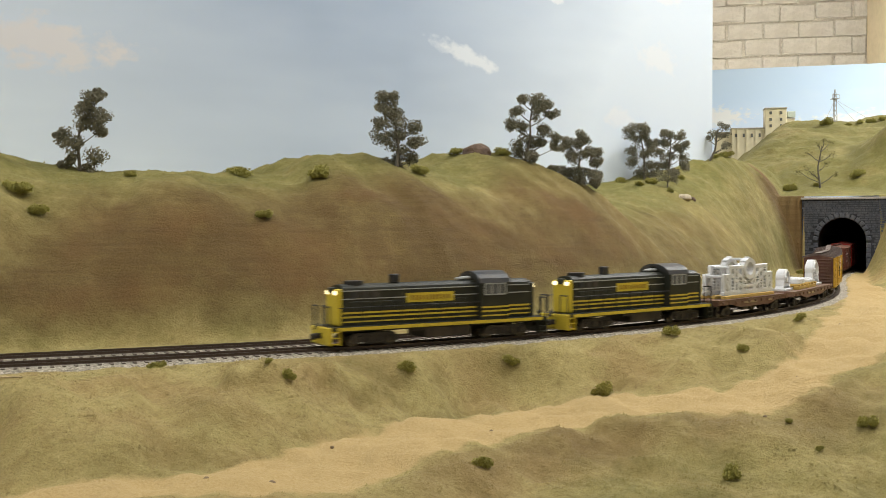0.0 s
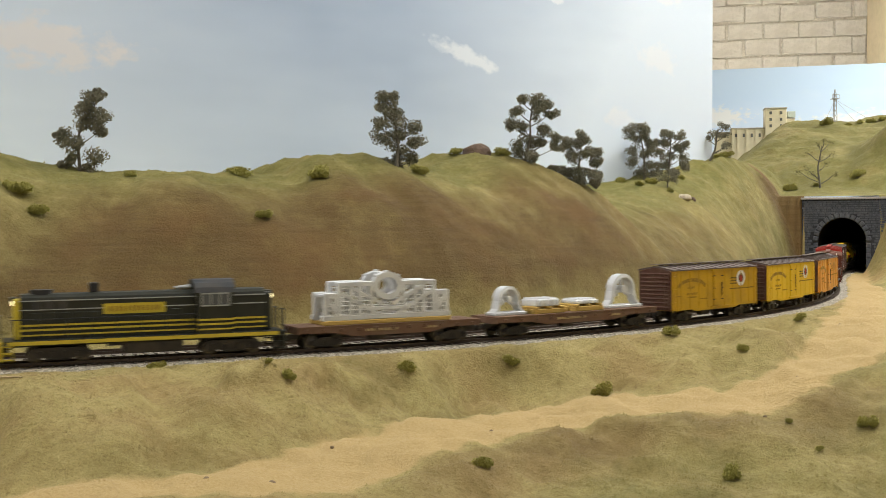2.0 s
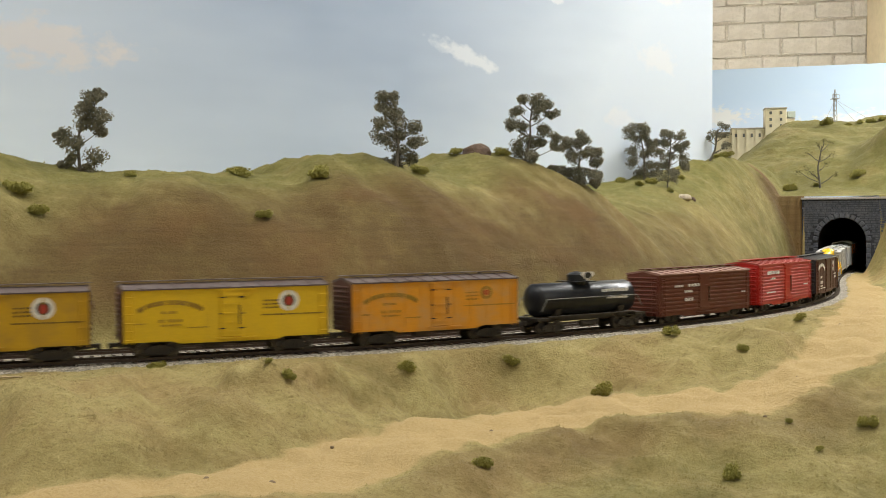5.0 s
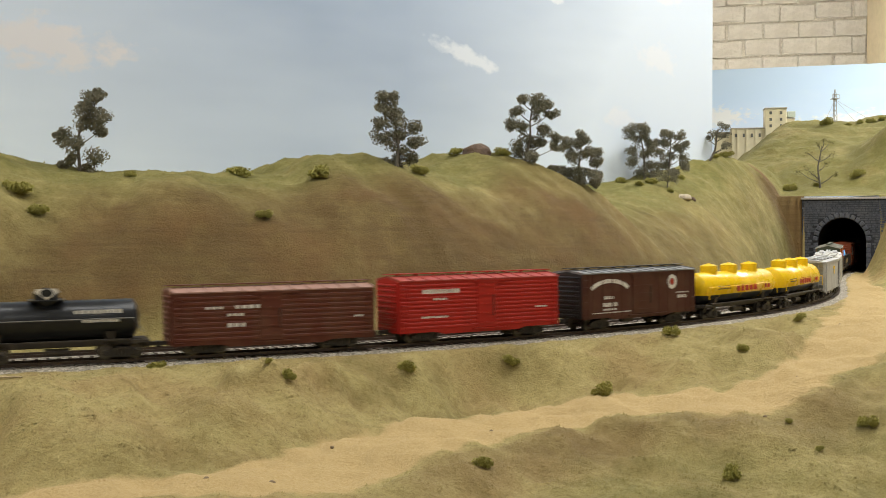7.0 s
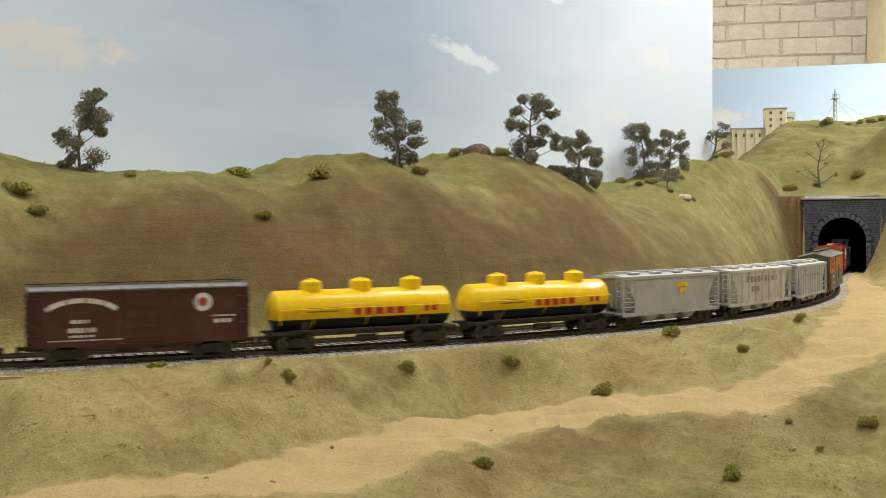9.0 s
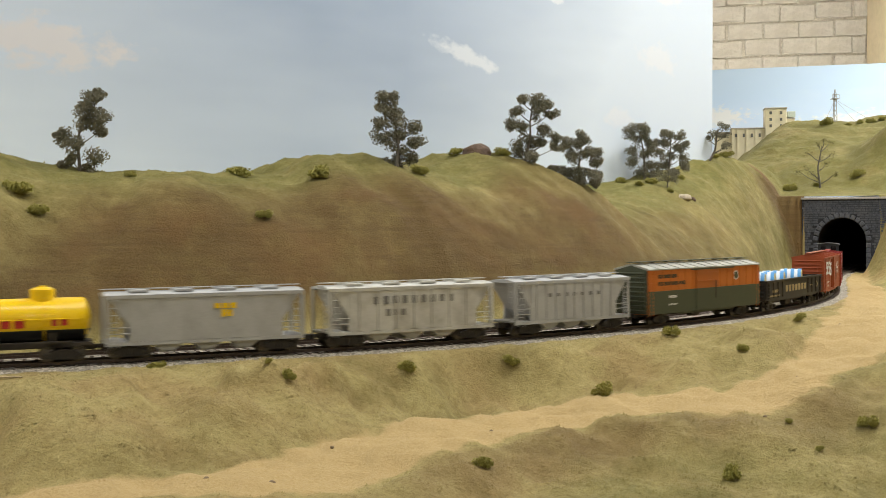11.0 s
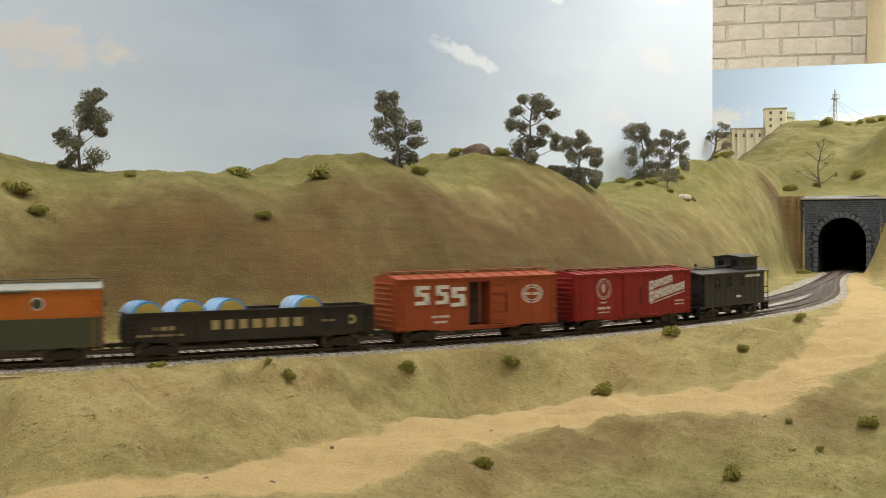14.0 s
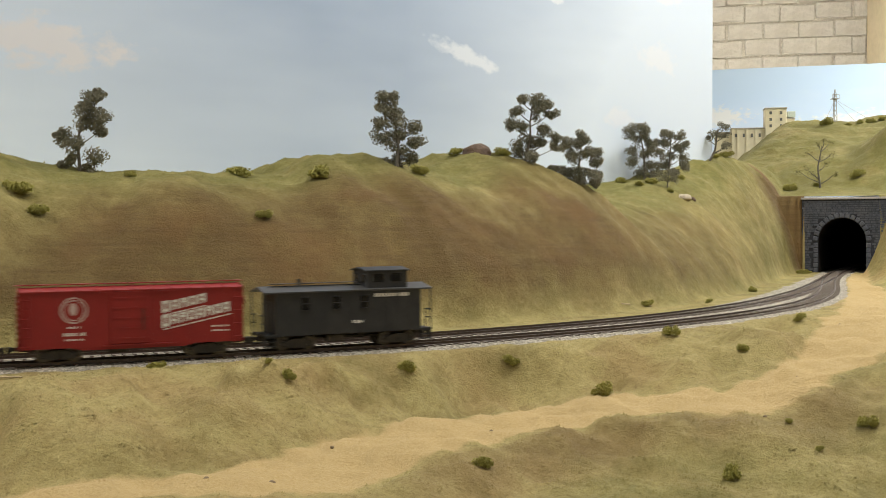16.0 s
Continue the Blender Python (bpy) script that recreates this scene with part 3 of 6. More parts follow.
def tunnel_portal():
    root = thing("tunnel_portal", "dark grey cut-stone tunnel portal with arched opening", "tunnel portal", at=portal_frame())
    cx, hw, spring, rise = .004, .040, .052, .041
    left, right, top = -.064, .079, .126
    bm = bmesh.new()
    o = [(cx + x, z) for x, z in arch(hw, spring, 16, rise)]
    # ring of quads between the opening and the rim
    k0 = [bm.verts.new((x, 0, z - .008 * (z == 0))) for x, z in o]
    rim = [(left, -.008)] + [(left, .05)] + [(left, top)] + [(left + (right - left) * k / 12, top) for k in range(1, 12)] + [(right, top)] + [(right, .05)] + [(right, -.008)]
    rim = rim[:len(o) // 2] + rim[-(len(o) - len(o) // 2):]
    k1 = [bm.verts.new((x, 0, z)) for x, z in rim]
    for i in range(len(k0) - 1):
        bm.faces.new((k1[i], k0[i], k0[i + 1], k1[i + 1]))
    r = bmesh.ops.extrude_face_region(bm, geom=list(bm.faces))
    bmesh.ops.translate(bm, verts=[v for v in r["geom"] if isinstance(v, bmesh.types.BMVert)], vec=(0, .012, 0))
    bmesh.ops.recalc_face_normals(bm, faces=bm.faces)
    part("wall", bm, M_JOINT, root)
    # courses of rough stone
    rng = random.Random(8)
    bm = bmesh.new()
    z = -.004
    while z < top - .005:
        h = rng.uniform(.0034, .0052)
        x = left + rng.uniform(0, .004)
        while x < right - .002:
            w = min(rng.uniform(.005, .013), right - x)
            mx, mz = x + w / 2, z + h / 2
            dx = abs(mx - cx)
            inside = dx < hw + .0075 + w * .35 and mz < spring or (mz >= spring and (dx - w * .3) ** 2 / (hw + .0085) ** 2 + (mz - spring) ** 2 / (rise + .0085) ** 2 < 1)
            if not inside:
                vs = box(bm, mx, -.0006 + rng.uniform(-.0007, .0004), mz, w - .0009, .0026, h - .0008)
            x += w
        z += h
    part("stonework", bm, M_STONE, root)["kind"] = "stuff"
    # voussoirs and jamb stones
    n = 15
    for k in range(n):
        a = math.pi * (k + .5) / n
        bm = bmesh.new()
        m = Matrix.Translation((cx - (hw + .0045) * math.cos(a), -.0012, spring + (rise + .0045) * math.sin(a))) @ Matrix.Rotation(a - math.pi / 2, 4, "Y")
        soft_box(bm, 0, 0, 0, .0080, .0045, .0085, .0010, 1, m)
        part("arch_stone", bm, M_STONE, root)
    for sx in (-1, 1):
        for k in range(6):
            bm = bmesh.new()
            soft_box(bm, cx + sx * (hw + .0042), -.0012, .0005 + k * .0088, .0072 + .0012 * (k % 2), .0045, .0082, .0010)
            part("jamb_stone", bm, M_STONE, root)
    bm = bmesh.new()
    soft_box(bm, (left + right) / 2, .004, top + .0015, right - left + .003, .016, .004, .0008)
    part("coping", bm, worn("pale_coping", (.42, .40, .36), .9), root, "pale weathered coping stone")
    # lining that follows the line into the hill
    bm = bmesh.new()
    rings = []
    for u in np.arange(.004, 2.0, .04):
        p, h = on_line(PORTAL_S - u)
        px, py = math.sin(h), -math.cos(h)
        rings.append([bm.verts.new((p.x - px * (x + cx), p.y - py * (x + cx), p.z + z - .004)) for x, z in arch(hw + .002, spring + .004, 12, rise + .002)])
    for a, b in zip(rings, rings[1:]):
        for i in range(len(a)):
            bm.faces.new((a[i], a[(i + 1) % len(a)], b[(i + 1) % len(a)], b[i]))
    tagged(part("tunnel_lining", bm, M_DARK_INSIDE), "black unlit tunnel lining", "tunnel", kind="structure")


tunnel_portal()

# ---------------------------------------------------------------- trees, bushes, rocks
def leaf_clump(verts, faces, rng, c, r, count, size, flat=0.8):
    """Many small leaf tufts scattered through a ragged ball."""
    for _ in range(count):
        d = Vector((rng.gauss(0, 1), rng.gauss(0, 1), rng.gauss(0, 1))).normalized()
        k = rng.random() ** 0.45
        p = Vector(c) + Vector((d.x * r * k, d.y * r * k, d.z * r * k * flat))
        a = Vector((rng.gauss(0, 1), rng.gauss(0, 1), rng.gauss(0, 1))).normalized()
        b = a.orthogonal().normalized()
        e = a.cross(b)
        s = size * rng.uniform(.55, 1.3)
        n = len(verts)
        verts += [p + b * s, p + e * s * .7, p - b * s * .8, p - e * s * .7 + a * s * .4]
        faces.append((n, n + 1, n + 2, n + 3))


def limb(bm, pts, r0, r1, n=6):
    """A tapered limb through several points."""
    for i, (a, b) in enumerate(zip(pts, pts[1:])):
        k = len(pts) - 1
        rod(bm, a, b, r0 + (r1 - r0) * i / k, n, r0 + (r1 - r0) * (i + 1) / k)


def tree(x, y, height, clumps, seed, label, leaf=None, per=720, sink=0.003, leaf_size=.00118, deep=.5, thick=.024):
    """Clumps: sideways place, height and radius, all in tree heights."""
    rng = random.Random(seed)
    root = thing("tree", label, "tree", "hillside trees", pose(x, y, ground_z(x, y) - sink))
    bm = bmesh.new()
    r = height * thick

    def stem(h):
        # the trunk follows the middle of its crown
        w = [(cx, math.exp(-((ch - h) / .22) ** 2)) for cx, ch, cr in clumps]
        c = sum(a * b for a, b in w) / sum(b for a, b in w)
        return Vector((c * min(1, h * 1.6) * .8 * height, 0, h * height))
    limb(bm, [stem(h) for h in (0, .15, .3, .45, .6, .75, .86)], r, r * .25)
    verts, faces = [], []
    for cx, ch, cr in clumps:
        c = Vector((cx * height, rng.uniform(-deep, deep) * .28 * height, ch * height))
        fork = stem(max(.04, min(.80, ch - .10 - .35 * abs(cx - stem(ch).x / height))))
        limb(bm, [fork, (fork + c) / 2 + Vector((rng.uniform(-.02, .02) * height, 0, -.02 * height)), c], r * .42, r * .14, 5)
        k = cr * height * 1.10
        for _ in range(5):
            o = Vector((rng.gauss(0, .36), rng.gauss(0, .36), rng.gauss(0, .32))) * k
            leaf_clump(verts, faces, rng, c + o, k * rng.uniform(.62, .95), per // 5, leaf_size)
    part("trunk", bm, M_BARK, root)
    me = bpy.data.meshes.new("crown")
    me.from_pydata(verts, [], faces)
    me.materials.append(leaf or M_LEAF)
    ob = new("crown", me)
    ob.parent = root


GREY = "grey-green leafy model tree with branching trunk on the hill crest"
tree(-.3330, 1.037, .0742, [(.14, .93, .11), (.25, .92, .08), (.12, .75, .14), (.24, .68, .11), (.05, .60, .12), (.22, .52, .10), (-.20, .43, .12), (-.05, .40, .11),
                            (-.28, .50, .07), (-.20, .12, .09), (-.10, .17, .07), (.17, .16, .12), (.05, .07, .09)], 4, GREY)
tree(-.0470, 1.150, .0800, [(-.18, .93, .10), (-.05, .92, .08), (-.20, .75, .12), (-.08, .73, .10), (-.22, .55, .10), (.0, .62, .13), (-.15, .42, .12), (.02, .48, .12),
                            (.25, .55, .11), (.22, .35, .12), (.05, .25, .12), (-.12, .10, .10), (.18, .15, .11), (.02, .07, .09)], 5, GREY)
tree(.0938, 1.295, .0775, [(-.05, .93, .09), (.15, .92, .11), (.32, .88, .10), (-.12, .78, .10), (.38, .74, .09), (.20, .77, .10), (-.20, .58, .11), (-.05, .53, .09),
                           (.32, .48, .10), (.42, .36, .08), (-.10, .28, .13), (.08, .32, .11), (.25, .28, .09), (.45, .22, .07), (-.05, .12, .11), (.10, .10, .10)], 9, GREY)
tree(.1604, 1.326, .0640, [(.0, .93, .11), (.10, .82, .13), (-.25, .70, .12), (-.10, .72, .12), (.28, .62, .13), (.10, .58, .15), (-.15, .50, .13), (.30, .40, .11),
                           (-.35, .25, .12), (-.50, .25, .08), (-.20, .22, .14), (.0, .25, .16), (.20, .15, .14), (.30, .18, .10), (.0, .10, .12), (.25, .04, .08)], 11,
     "bushy low grey-green model tree behind the hill crest")
tree(.3061, 1.716, .0858, [(-.28, .88, .10), (-.12, .93, .10), (.02, .90, .08), (-.25, .75, .11), (-.05, .75, .10), (.08, .68, .08), (-.20, .55, .11), (.0, .50, .11),
                           (.12, .55, .09), (-.15, .33, .11), (.10, .30, .12), (-.05, .15, .11), (.12, .12, .10)], 14, GREY)
tree(.3447, 1.729, .0740, [(-.10, .90, .10), (.05, .85, .11), (.25, .83, .10), (-.25, .72, .11), (-.05, .68, .11), (.20, .60, .11), (.33, .65, .10), (-.20, .45, .12),
                           (.05, .42, .11), (.28, .40, .11), (-.25, .20, .12), (-.05, .22, .11), (.30, .20, .10), (.15, .10, .09)], 17, GREY)
tree(.326, 1.643, .0320, [(-.30, .75, .22), (.10, .80, .24), (.35, .70, .20), (-.15, .52, .20), (.20, .52, .22)], 19, "small dark rounded model tree on the slope", per=200, thick=.04)
tree(.4347, 1.848, .0640, [(.32, .93, .10), (.42, .88, .08), (.20, .75, .10), (.05, .68, .09), (-.02, .60, .08), (.30, .65, .10), (.45, .70, .09), (.50, .42, .11), (.38, .40, .08)], 21,
     "sparse leaning grey model tree above the cutting", per=210, thick=.032)
tree(.738, 2.211, .0995, [(.05, .95, .08), (.18, .90, .08), (-.05, .85, .07), (-.20, .72, .08), (.20, .70, .08), (.0, .65, .08), (-.30, .40, .10), (-.42, .36, .08), (.10, .50, .06),
                          (.25, .30, .05), (-.12, .30, .08)], 25, "thin olive model tree with bare branches over the tunnel", M_LEAF_THIN, per=60, leaf_size=.0013)


def bush_mesh(seed):
    rng = random.Random(seed)
    verts, faces = [], []
    for i in range(8):
        a = rng.uniform(0, 6.28)
        d = rng.uniform(.1, .34)
        leaf_clump(verts, faces, rng, (math.cos(a) * d, math.sin(a) * d * .8, rng.uniform(.10, .34)), rng.uniform(.16, .24), 200, .040)
    me = bpy.data.meshes.new("bush")
    me.from_pydata(verts, [], faces)
    me.materials.append(M_BUSH)
    return me


BUSHES = [bush_mesh(k) for k in range(6)]


def bushes(rows, label, flat=.8):
    """Places and widths."""
    rng = random.Random(len(rows))
    for i, (x, y, w) in enumerate(rows):
        ob = new("bush", BUSHES[i % 6])
        ob.matrix_world = pose(x, y, ground_z(x, y) - w * .03) @ Matrix.Diagonal((w * 1.12, w * .95, w * flat * rng.uniform(.88, 1.15), 1)) @ pose(0, 0, 0, 0, 0, rng.choice((0, 0, 35, 180, 200)))
        tagged(ob, label, "bush", "clump bushes")


bushes([(-.358, .9502, .0238), (-.3353, .9342, .0206), (-.2845, 1.0242, .0143), (-.1966, 1.0902, .0305), (-.1163, 1.0774, .0269), (-.1572, .9923, .0179), (-.0242, 1.1552, .0231),
        (.0144, 1.308, .0196), (.0662, 1.3002, .0221), (.2671, 1.6915, .0203), (.2812, 1.6265, .0179), (.3058, 1.663, .02), (.485, 1.9303, .0251), (.3604, 1.7132, .0154), (.3259, 1.6264, .0146)],
       "small olive green foam bush on the grassy hill", .98)
bushes([(-.1843, .7273, .0124), (-.1063, .687, .0052), (-.0946, .6869, .011), (-.0257, .7764, .0132), (.0494, .8355, .0142), (.1763, .872, .0148), (.2226, .8405, .0126),
        (.3136, .9931, .0119), (.1128, .79, .0182), (.0207, .6068, .0121), (.1612, .6254, .0144), (.2598, .6896, .0138), (.2111, .6896, .0066), (.2206, .6619, .0066)],
       "small dark green foam bush on dry grass beside the road", 1.25)
bushes([(.2164, 1.1948, .0167), (.2958, 1.2577, .0101), (.3975, 1.4525, .016), (.6162, 1.945, .0197), (.630, 1.957, .0182), (.6781, 2.21, .0309), (.7331, 2.223, .0178),
        (.806, 2.20, .0337), (.9591, 2.82, .0428), (1.0019, 2.80, .0199), (1.0331, 2.80, .0230), (1.0624, 2.81, .0285), (1.0907, 2.81, .0313), (.455, 1.885, .016)],
       "low green foam bush by the line and tunnel hill", 1.0)


def rock(x, y, w, h, mat, label, seed, squash=.8):
    rng = random.Random(seed)
    bm = bmesh.new()
    bmesh.ops.create_icosphere(bm, subdivisions=3, radius=1)
    for v in bm.verts:
        k = 1 + .22 * noise.noise(v.co * 1.7 + Vector((seed, 0, 0))) + .08 * noise.noise(v.co * 5)
        v.co = Vector((v.co.x * w / 2 * k, v.co.y * w / 2 * squash * k, v.co.z * h * k))
    ob = part("rock", bm, mat)
    ob.location = (x, y, ground_z(x, y) - h * .15)
    tagged(ob, label, "rock")


rock(.0385, 1.305, .037, .0125, M_ROCK, "rounded brown rock outcrop on the crest", 3)
rock(.3472, 1.627, .0215, .0058, M_ROCK_PALE, "pale flat rock on the slope", 5)
rock(.3619, 1.640, .0095, .004, M_ROCK, "small brown stone on the slope", 7)
M_STONELET = worn("small_stone", (0.26, 0.19, 0.12), 0.9, grain=400, patch=80)
for k, (x, y) in enumerate(((.029, .676), (-.115, .548), (-.085, .56), (.245, .78), (.355, 1.01), (.62, 1.90), (-.062, .63), (.20, .70))):
    rock(x, y, .0022 + .0007 * (k % 3), .0010, M_STONELET, "small brown stone lying on the ground", 11 + k)


def twig(x, y, length, turn, label, mat):
    bm = bmesh.new()
    limb(bm, [Vector((-length / 2, 0, 0)), Vector((-length * .1, .0015, .0014)), Vector((length / 2, -.001, .0004))], .0009, .0005, 6)
    limb(bm, [Vector((0, .001, .001)), Vector((length * .25, .006, .001))], .0006, .0003, 5)
    ob = part("twig", bm, mat)
    ob.matrix_world = pose(x, y, ground_z(x, y) + .0008, 0, 0, turn)
    tagged(ob, label, "twig")


twig(.1849, 1.1623, .020, -35, "dry pale stick lying on grass", M_TWIG)
twig(-.272, .688, .030, 40, "dry brown stick lying on the bank", M_TWIG)


# ---------------------------------------------------------------- far models
def grain_elevator():
    wall = worn("pale_plaster", (.62, .56, .38), .8, grain=120, patch=30, spread=.06)
    dark = worn("window_dark", (.10, .10, .09), .5)
    roofm = worn("roof_grey", (.42, .40, .34), .8, grain=150)
    z0 = ground_z(1.08, 3.86) - .01
    root = thing("grain_elevator", "pale cream model grain elevator with square tower", "building", at=pose(1.075, 3.86, z0, 0, 0, -10))
    tall, low = .503 - z0, .437 - z0

    def block(name, x, y, w, d, h):
        bm = bmesh.new()
        soft_box(bm, x, y, h / 2, w, d, h, .001)
        b = part(name, bm, wall, root)
        bm = bmesh.new()
        soft_box(bm, x, y, h + .002, w + .004, d + .004, .004, .0008)
        part("roof", bm, roofm, b)
        return b
    t = block("tower", .055, 0, .070, .060, tall)
    for k in range(2):
        for j in range(3):
            bm = bmesh.new()
            soft_box(bm, .038 + k * .034, -.0302, tall - .014 - j * .022, .008, .002, .010, .0004)
            part("window", bm, dark, t)
    w = block("wing", -.035, .004, .110, .055, low)
    for k in range(4):
        bm = bmesh.new()
        soft_box(bm, -.075 + k * .026, -.0237, low - .022, .007, .002, .012, .0004)
        part("window", bm, dark, w)
    for k in range(3):
        bm = bmesh.new()
        box(bm, -.07 + k * .03, -.0242, low / 2, .003, .002, low)
        part("pilaster", bm, wall, w)
    block("annex", -.115, .010, .055, .05, low - .012)
    block("annex", .105, .010, .028, .04, tall - .034)
    bm = bmesh.new()
    m = Matrix.Translation((-.005, -.05, low - .060)) @ Matrix.Rotation(-.75, 4, "Y")
    soft_box(bm, 0, 0, 0, .115, .012, .010, .001, 1, m)
    part("conveyor", bm, roofm, root)
    bm = bmesh.new()
    soft_box(bm, .108, 0, tall - .018, .026, .024, .020, .001)
    part("roof_house", bm, worn("pale_green_glass", (.45, .50, .44), .4), root)


grain_elevator()


def radio_mast():
    steel = worn("mast_grey", (.32, .31, .30), .5)
    x, y = .985, 2.845
    root = thing("radio_mast", "grey lattice mast with small platform and guy wires", "mast", at=pose(x, y, ground_z(x, y) - .004))
    h = .076
    for k in range(3):
        a = k * 2.094
        bm = bmesh.new()
        rod(bm, (math.cos(a) * .006, math.sin(a) * .006, 0), (math.cos(a) * .003, math.sin(a) * .003, h), .0008, 6)
        part("leg", bm, steel, root)
    for j in range(6):
        z0, z1 = h * j / 6, h * (j + 1) / 6
        for k in range(3):
            a, b = k * 2.094, (k + 1) * 2.094
            r0, r1 = .006 - .003 * j / 6, .006 - .003 * (j + 1) / 6
            bm = bmesh.new()
            rod(bm, (math.cos(a) * r0, math.sin(a) * r0, z0), (math.cos(b) * r1, math.sin(b) * r1, z1), .0005, 5)
            part("brace", bm, steel, root)
    bm = bmesh.new()
    soft_box(bm, 0, 0, h * .80, .018, .016, .0015, .0003)
    for sx in (-.0085, .0085):
        rod(bm, (sx, -.007, h * .80), (sx, -.007, h * .93), .0005, 5)
    rod(bm, (-.0085, -.007, h * .93), (.0085, -.007, h * .93), .0005, 5)
    part("platform", bm, steel, root)
    bm = bmesh.new()
    rod(bm, (0, 0, h), (0, 0, h + .008), .0018, 8)
    part("cap", bm, worn("mast_cap", (.36, .33, .32), .5), root)
    for tx, ty in ((.085, -.02), (.065, .03), (-.03, -.02)):
        bm = bmesh.new()
        rod(bm, (0, 0, h * .78), (tx, ty, .004), .00035, 5)
        part("guy_wire", bm, steel, root)


radio_mast()

# ---------------------------------------------------------------- rolling stock
def paint(name, colour, rough=0.42, dirt=DUST, amount=0.22, metal=0.0):
    return worn(name, colour, rough, metal, grain=900, patch=70, spread=0.07, relief=0.06, dist=0.0002, dirt=dirt, dirt_amount=amount)


M_BLACK = paint("black_paint", (0.022, 0.022, 0.024), 0.4, (0.07, 0.06, 0.05))
M_UNDER = paint("dusty_underframe", (0.036, 0.031, 0.026), 0.55, (0.11, 0.085, 0.06), 0.55)
M_WHEEL = paint("wheel_steel", (0.10, 0.092, 0.085), 0.3, (0.14, 0.11, 0.08), 0.35, 0.8)
M_HOOD = paint("dark_olive_enamel", (0.022, 0.024, 0.018), 0.38, (0.06, 0.055, 0.04), 0.3)
M_GOLD = paint("golden_yellow", (0.54, 0.42, 0.035), 0.45, (0.3, 0.22, 0.06), 0.2)
M_SILVER_LINE = paint("pale_grey_line", (0.36, 0.37, 0.36), 0.5)
M_CABGREY = paint("grey_roof_paint", (0.030, 0.032, 0.034), 0.45)
M_PITCH = paint("unlit_window", (0.006, 0.006, 0.007), 0.15, (0.012, 0.012, 0.012))
M_GLASS = paint("dark_cab_glass", (0.10, 0.11, 0.12), 0.12)
M_YELLOW = paint("reefer_yellow", (0.54, 0.32, 0.012), 0.5, (0.26, 0.17, 0.05), 0.5)
M_YELLOW2 = paint("lemon_reefer_yellow", (0.70, 0.46, 0.012), 0.5, (0.40, 0.27, 0.05), 0.2)
M_ORANGE = paint("faded_reefer_orange", (0.66, 0.29, 0.02), 0.5, (0.42, 0.30, 0.15), 0.55)
M_ENDBROWN = paint("mineral_brown", (0.085, 0.035, 0.024), 0.6, DUST, 0.35)
M_ROOFBROWN = paint("roof_brown", (0.10, 0.07, 0.06), 0.5, (0.2, 0.17, 0.15), 0.4)
M_STOCK = paint("oxide_red_brown", (0.115, 0.030, 0.017), 0.55, DUST, 0.2)
M_RED = paint("bright_red", (0.40, 0.020, 0.014), 0.42, (0.2, 0.03, 0.02), 0.2)
M_TUSCAN = paint("dark_tuscan", (0.075, 0.024, 0.017), 0.5, DUST, 0.15)
M_RUST = paint("rust_orange_red", (0.30, 0.065, 0.020), 0.5, (0.2, 0.06, 0.03), 0.25)
M_CRIMSON = paint("crimson_red", (0.24, 0.018, 0.017), 0.45, (0.12, 0.02, 0.015), 0.2)
M_WHITE = paint("lettering_white", (0.72, 0.70, 0.66), 0.6, (0.5, 0.45, 0.4), 0.3)
M_PINKMARK = paint("faded_pink_white", (0.52, 0.40, 0.37), 0.6, (0.36, 0.16, 0.14), 0.5)
M_DARKMARK = paint("lettering_black", (0.05, 0.04, 0.02), 0.6)
M_FADEMARK = paint("faded_dark_lettering", (0.30, 0.18, 0.02), 0.6)
M_MARKRED = paint("lettering_red", (0.42, 0.03, 0.015), 0.6)
M_TANKYEL = paint("glossy_tank_yellow", (0.80, 0.52, 0.006), 0.25, (0.5, 0.3, 0.02), 0.15)
M_TANKBLK = paint("tank_black", (0.014, 0.015, 0.017), 0.3, (0.05, 0.05, 0.05), 0.25)
M_HOPPER = paint("light_grey_paint", (0.42, 0.42, 0.41), 0.5, (0.24, 0.22, 0.19), 0.4)
M_GREYMARK = paint("grey_lettering", (0.17, 0.165, 0.15), 0.6)
M_HOPPER2 = paint("weathered_pale_grey", (0.52, 0.51, 0.46), 0.6, (0.24, 0.21, 0.16), 0.6)
M_GREEN = paint("dark_olive_green", (0.062, 0.070, 0.042), 0.5, (0.10, 0.09, 0.06), 0.25)
M_BOXORANGE = paint("deep_orange", (0.50, 0.145, 0.022), 0.5, (0.35, 0.12, 0.03), 0.25)
M_ALU = paint("silver_roof", (0.40, 0.40, 0.35), 0.4, (0.3, 0.28, 0.24), 0.35, 0.3)
M_FLATDECK = paint("worn_flatcar_brown", (0.14, 0.075, 0.045), 0.7, (0.20, 0.15, 0.10), 0.5)
M_LUMBER = paint("yellow_lumber", (0.50, 0.34, 0.09), 0.7, (0.35, 0.22, 0.06), 0.3)
M_CASTING = paint("silver_casting", (0.70, 0.71, 0.72), 0.40, (0.38, 0.39, 0.41), 0.4, 0.15)
M_GOND = paint("gondola_black", (0.026, 0.022, 0.019), 0.55, (0.08, 0.06, 0.04), 0.35)
M_CREAMMARK = paint("lettering_cream", (0.40, 0.31, 0.15), 0.6, (0.3, 0.2, 0.1), 0.4)
M_BLUE = paint("reel_blue", (0.08, 0.30, 0.62), 0.4)
M_REELWHITE = paint("reel_white", (0.70, 0.74, 0.76), 0.4)
M_REELYEL = paint("reel_yellow", (0.55, 0.42, 0.08), 0.5)


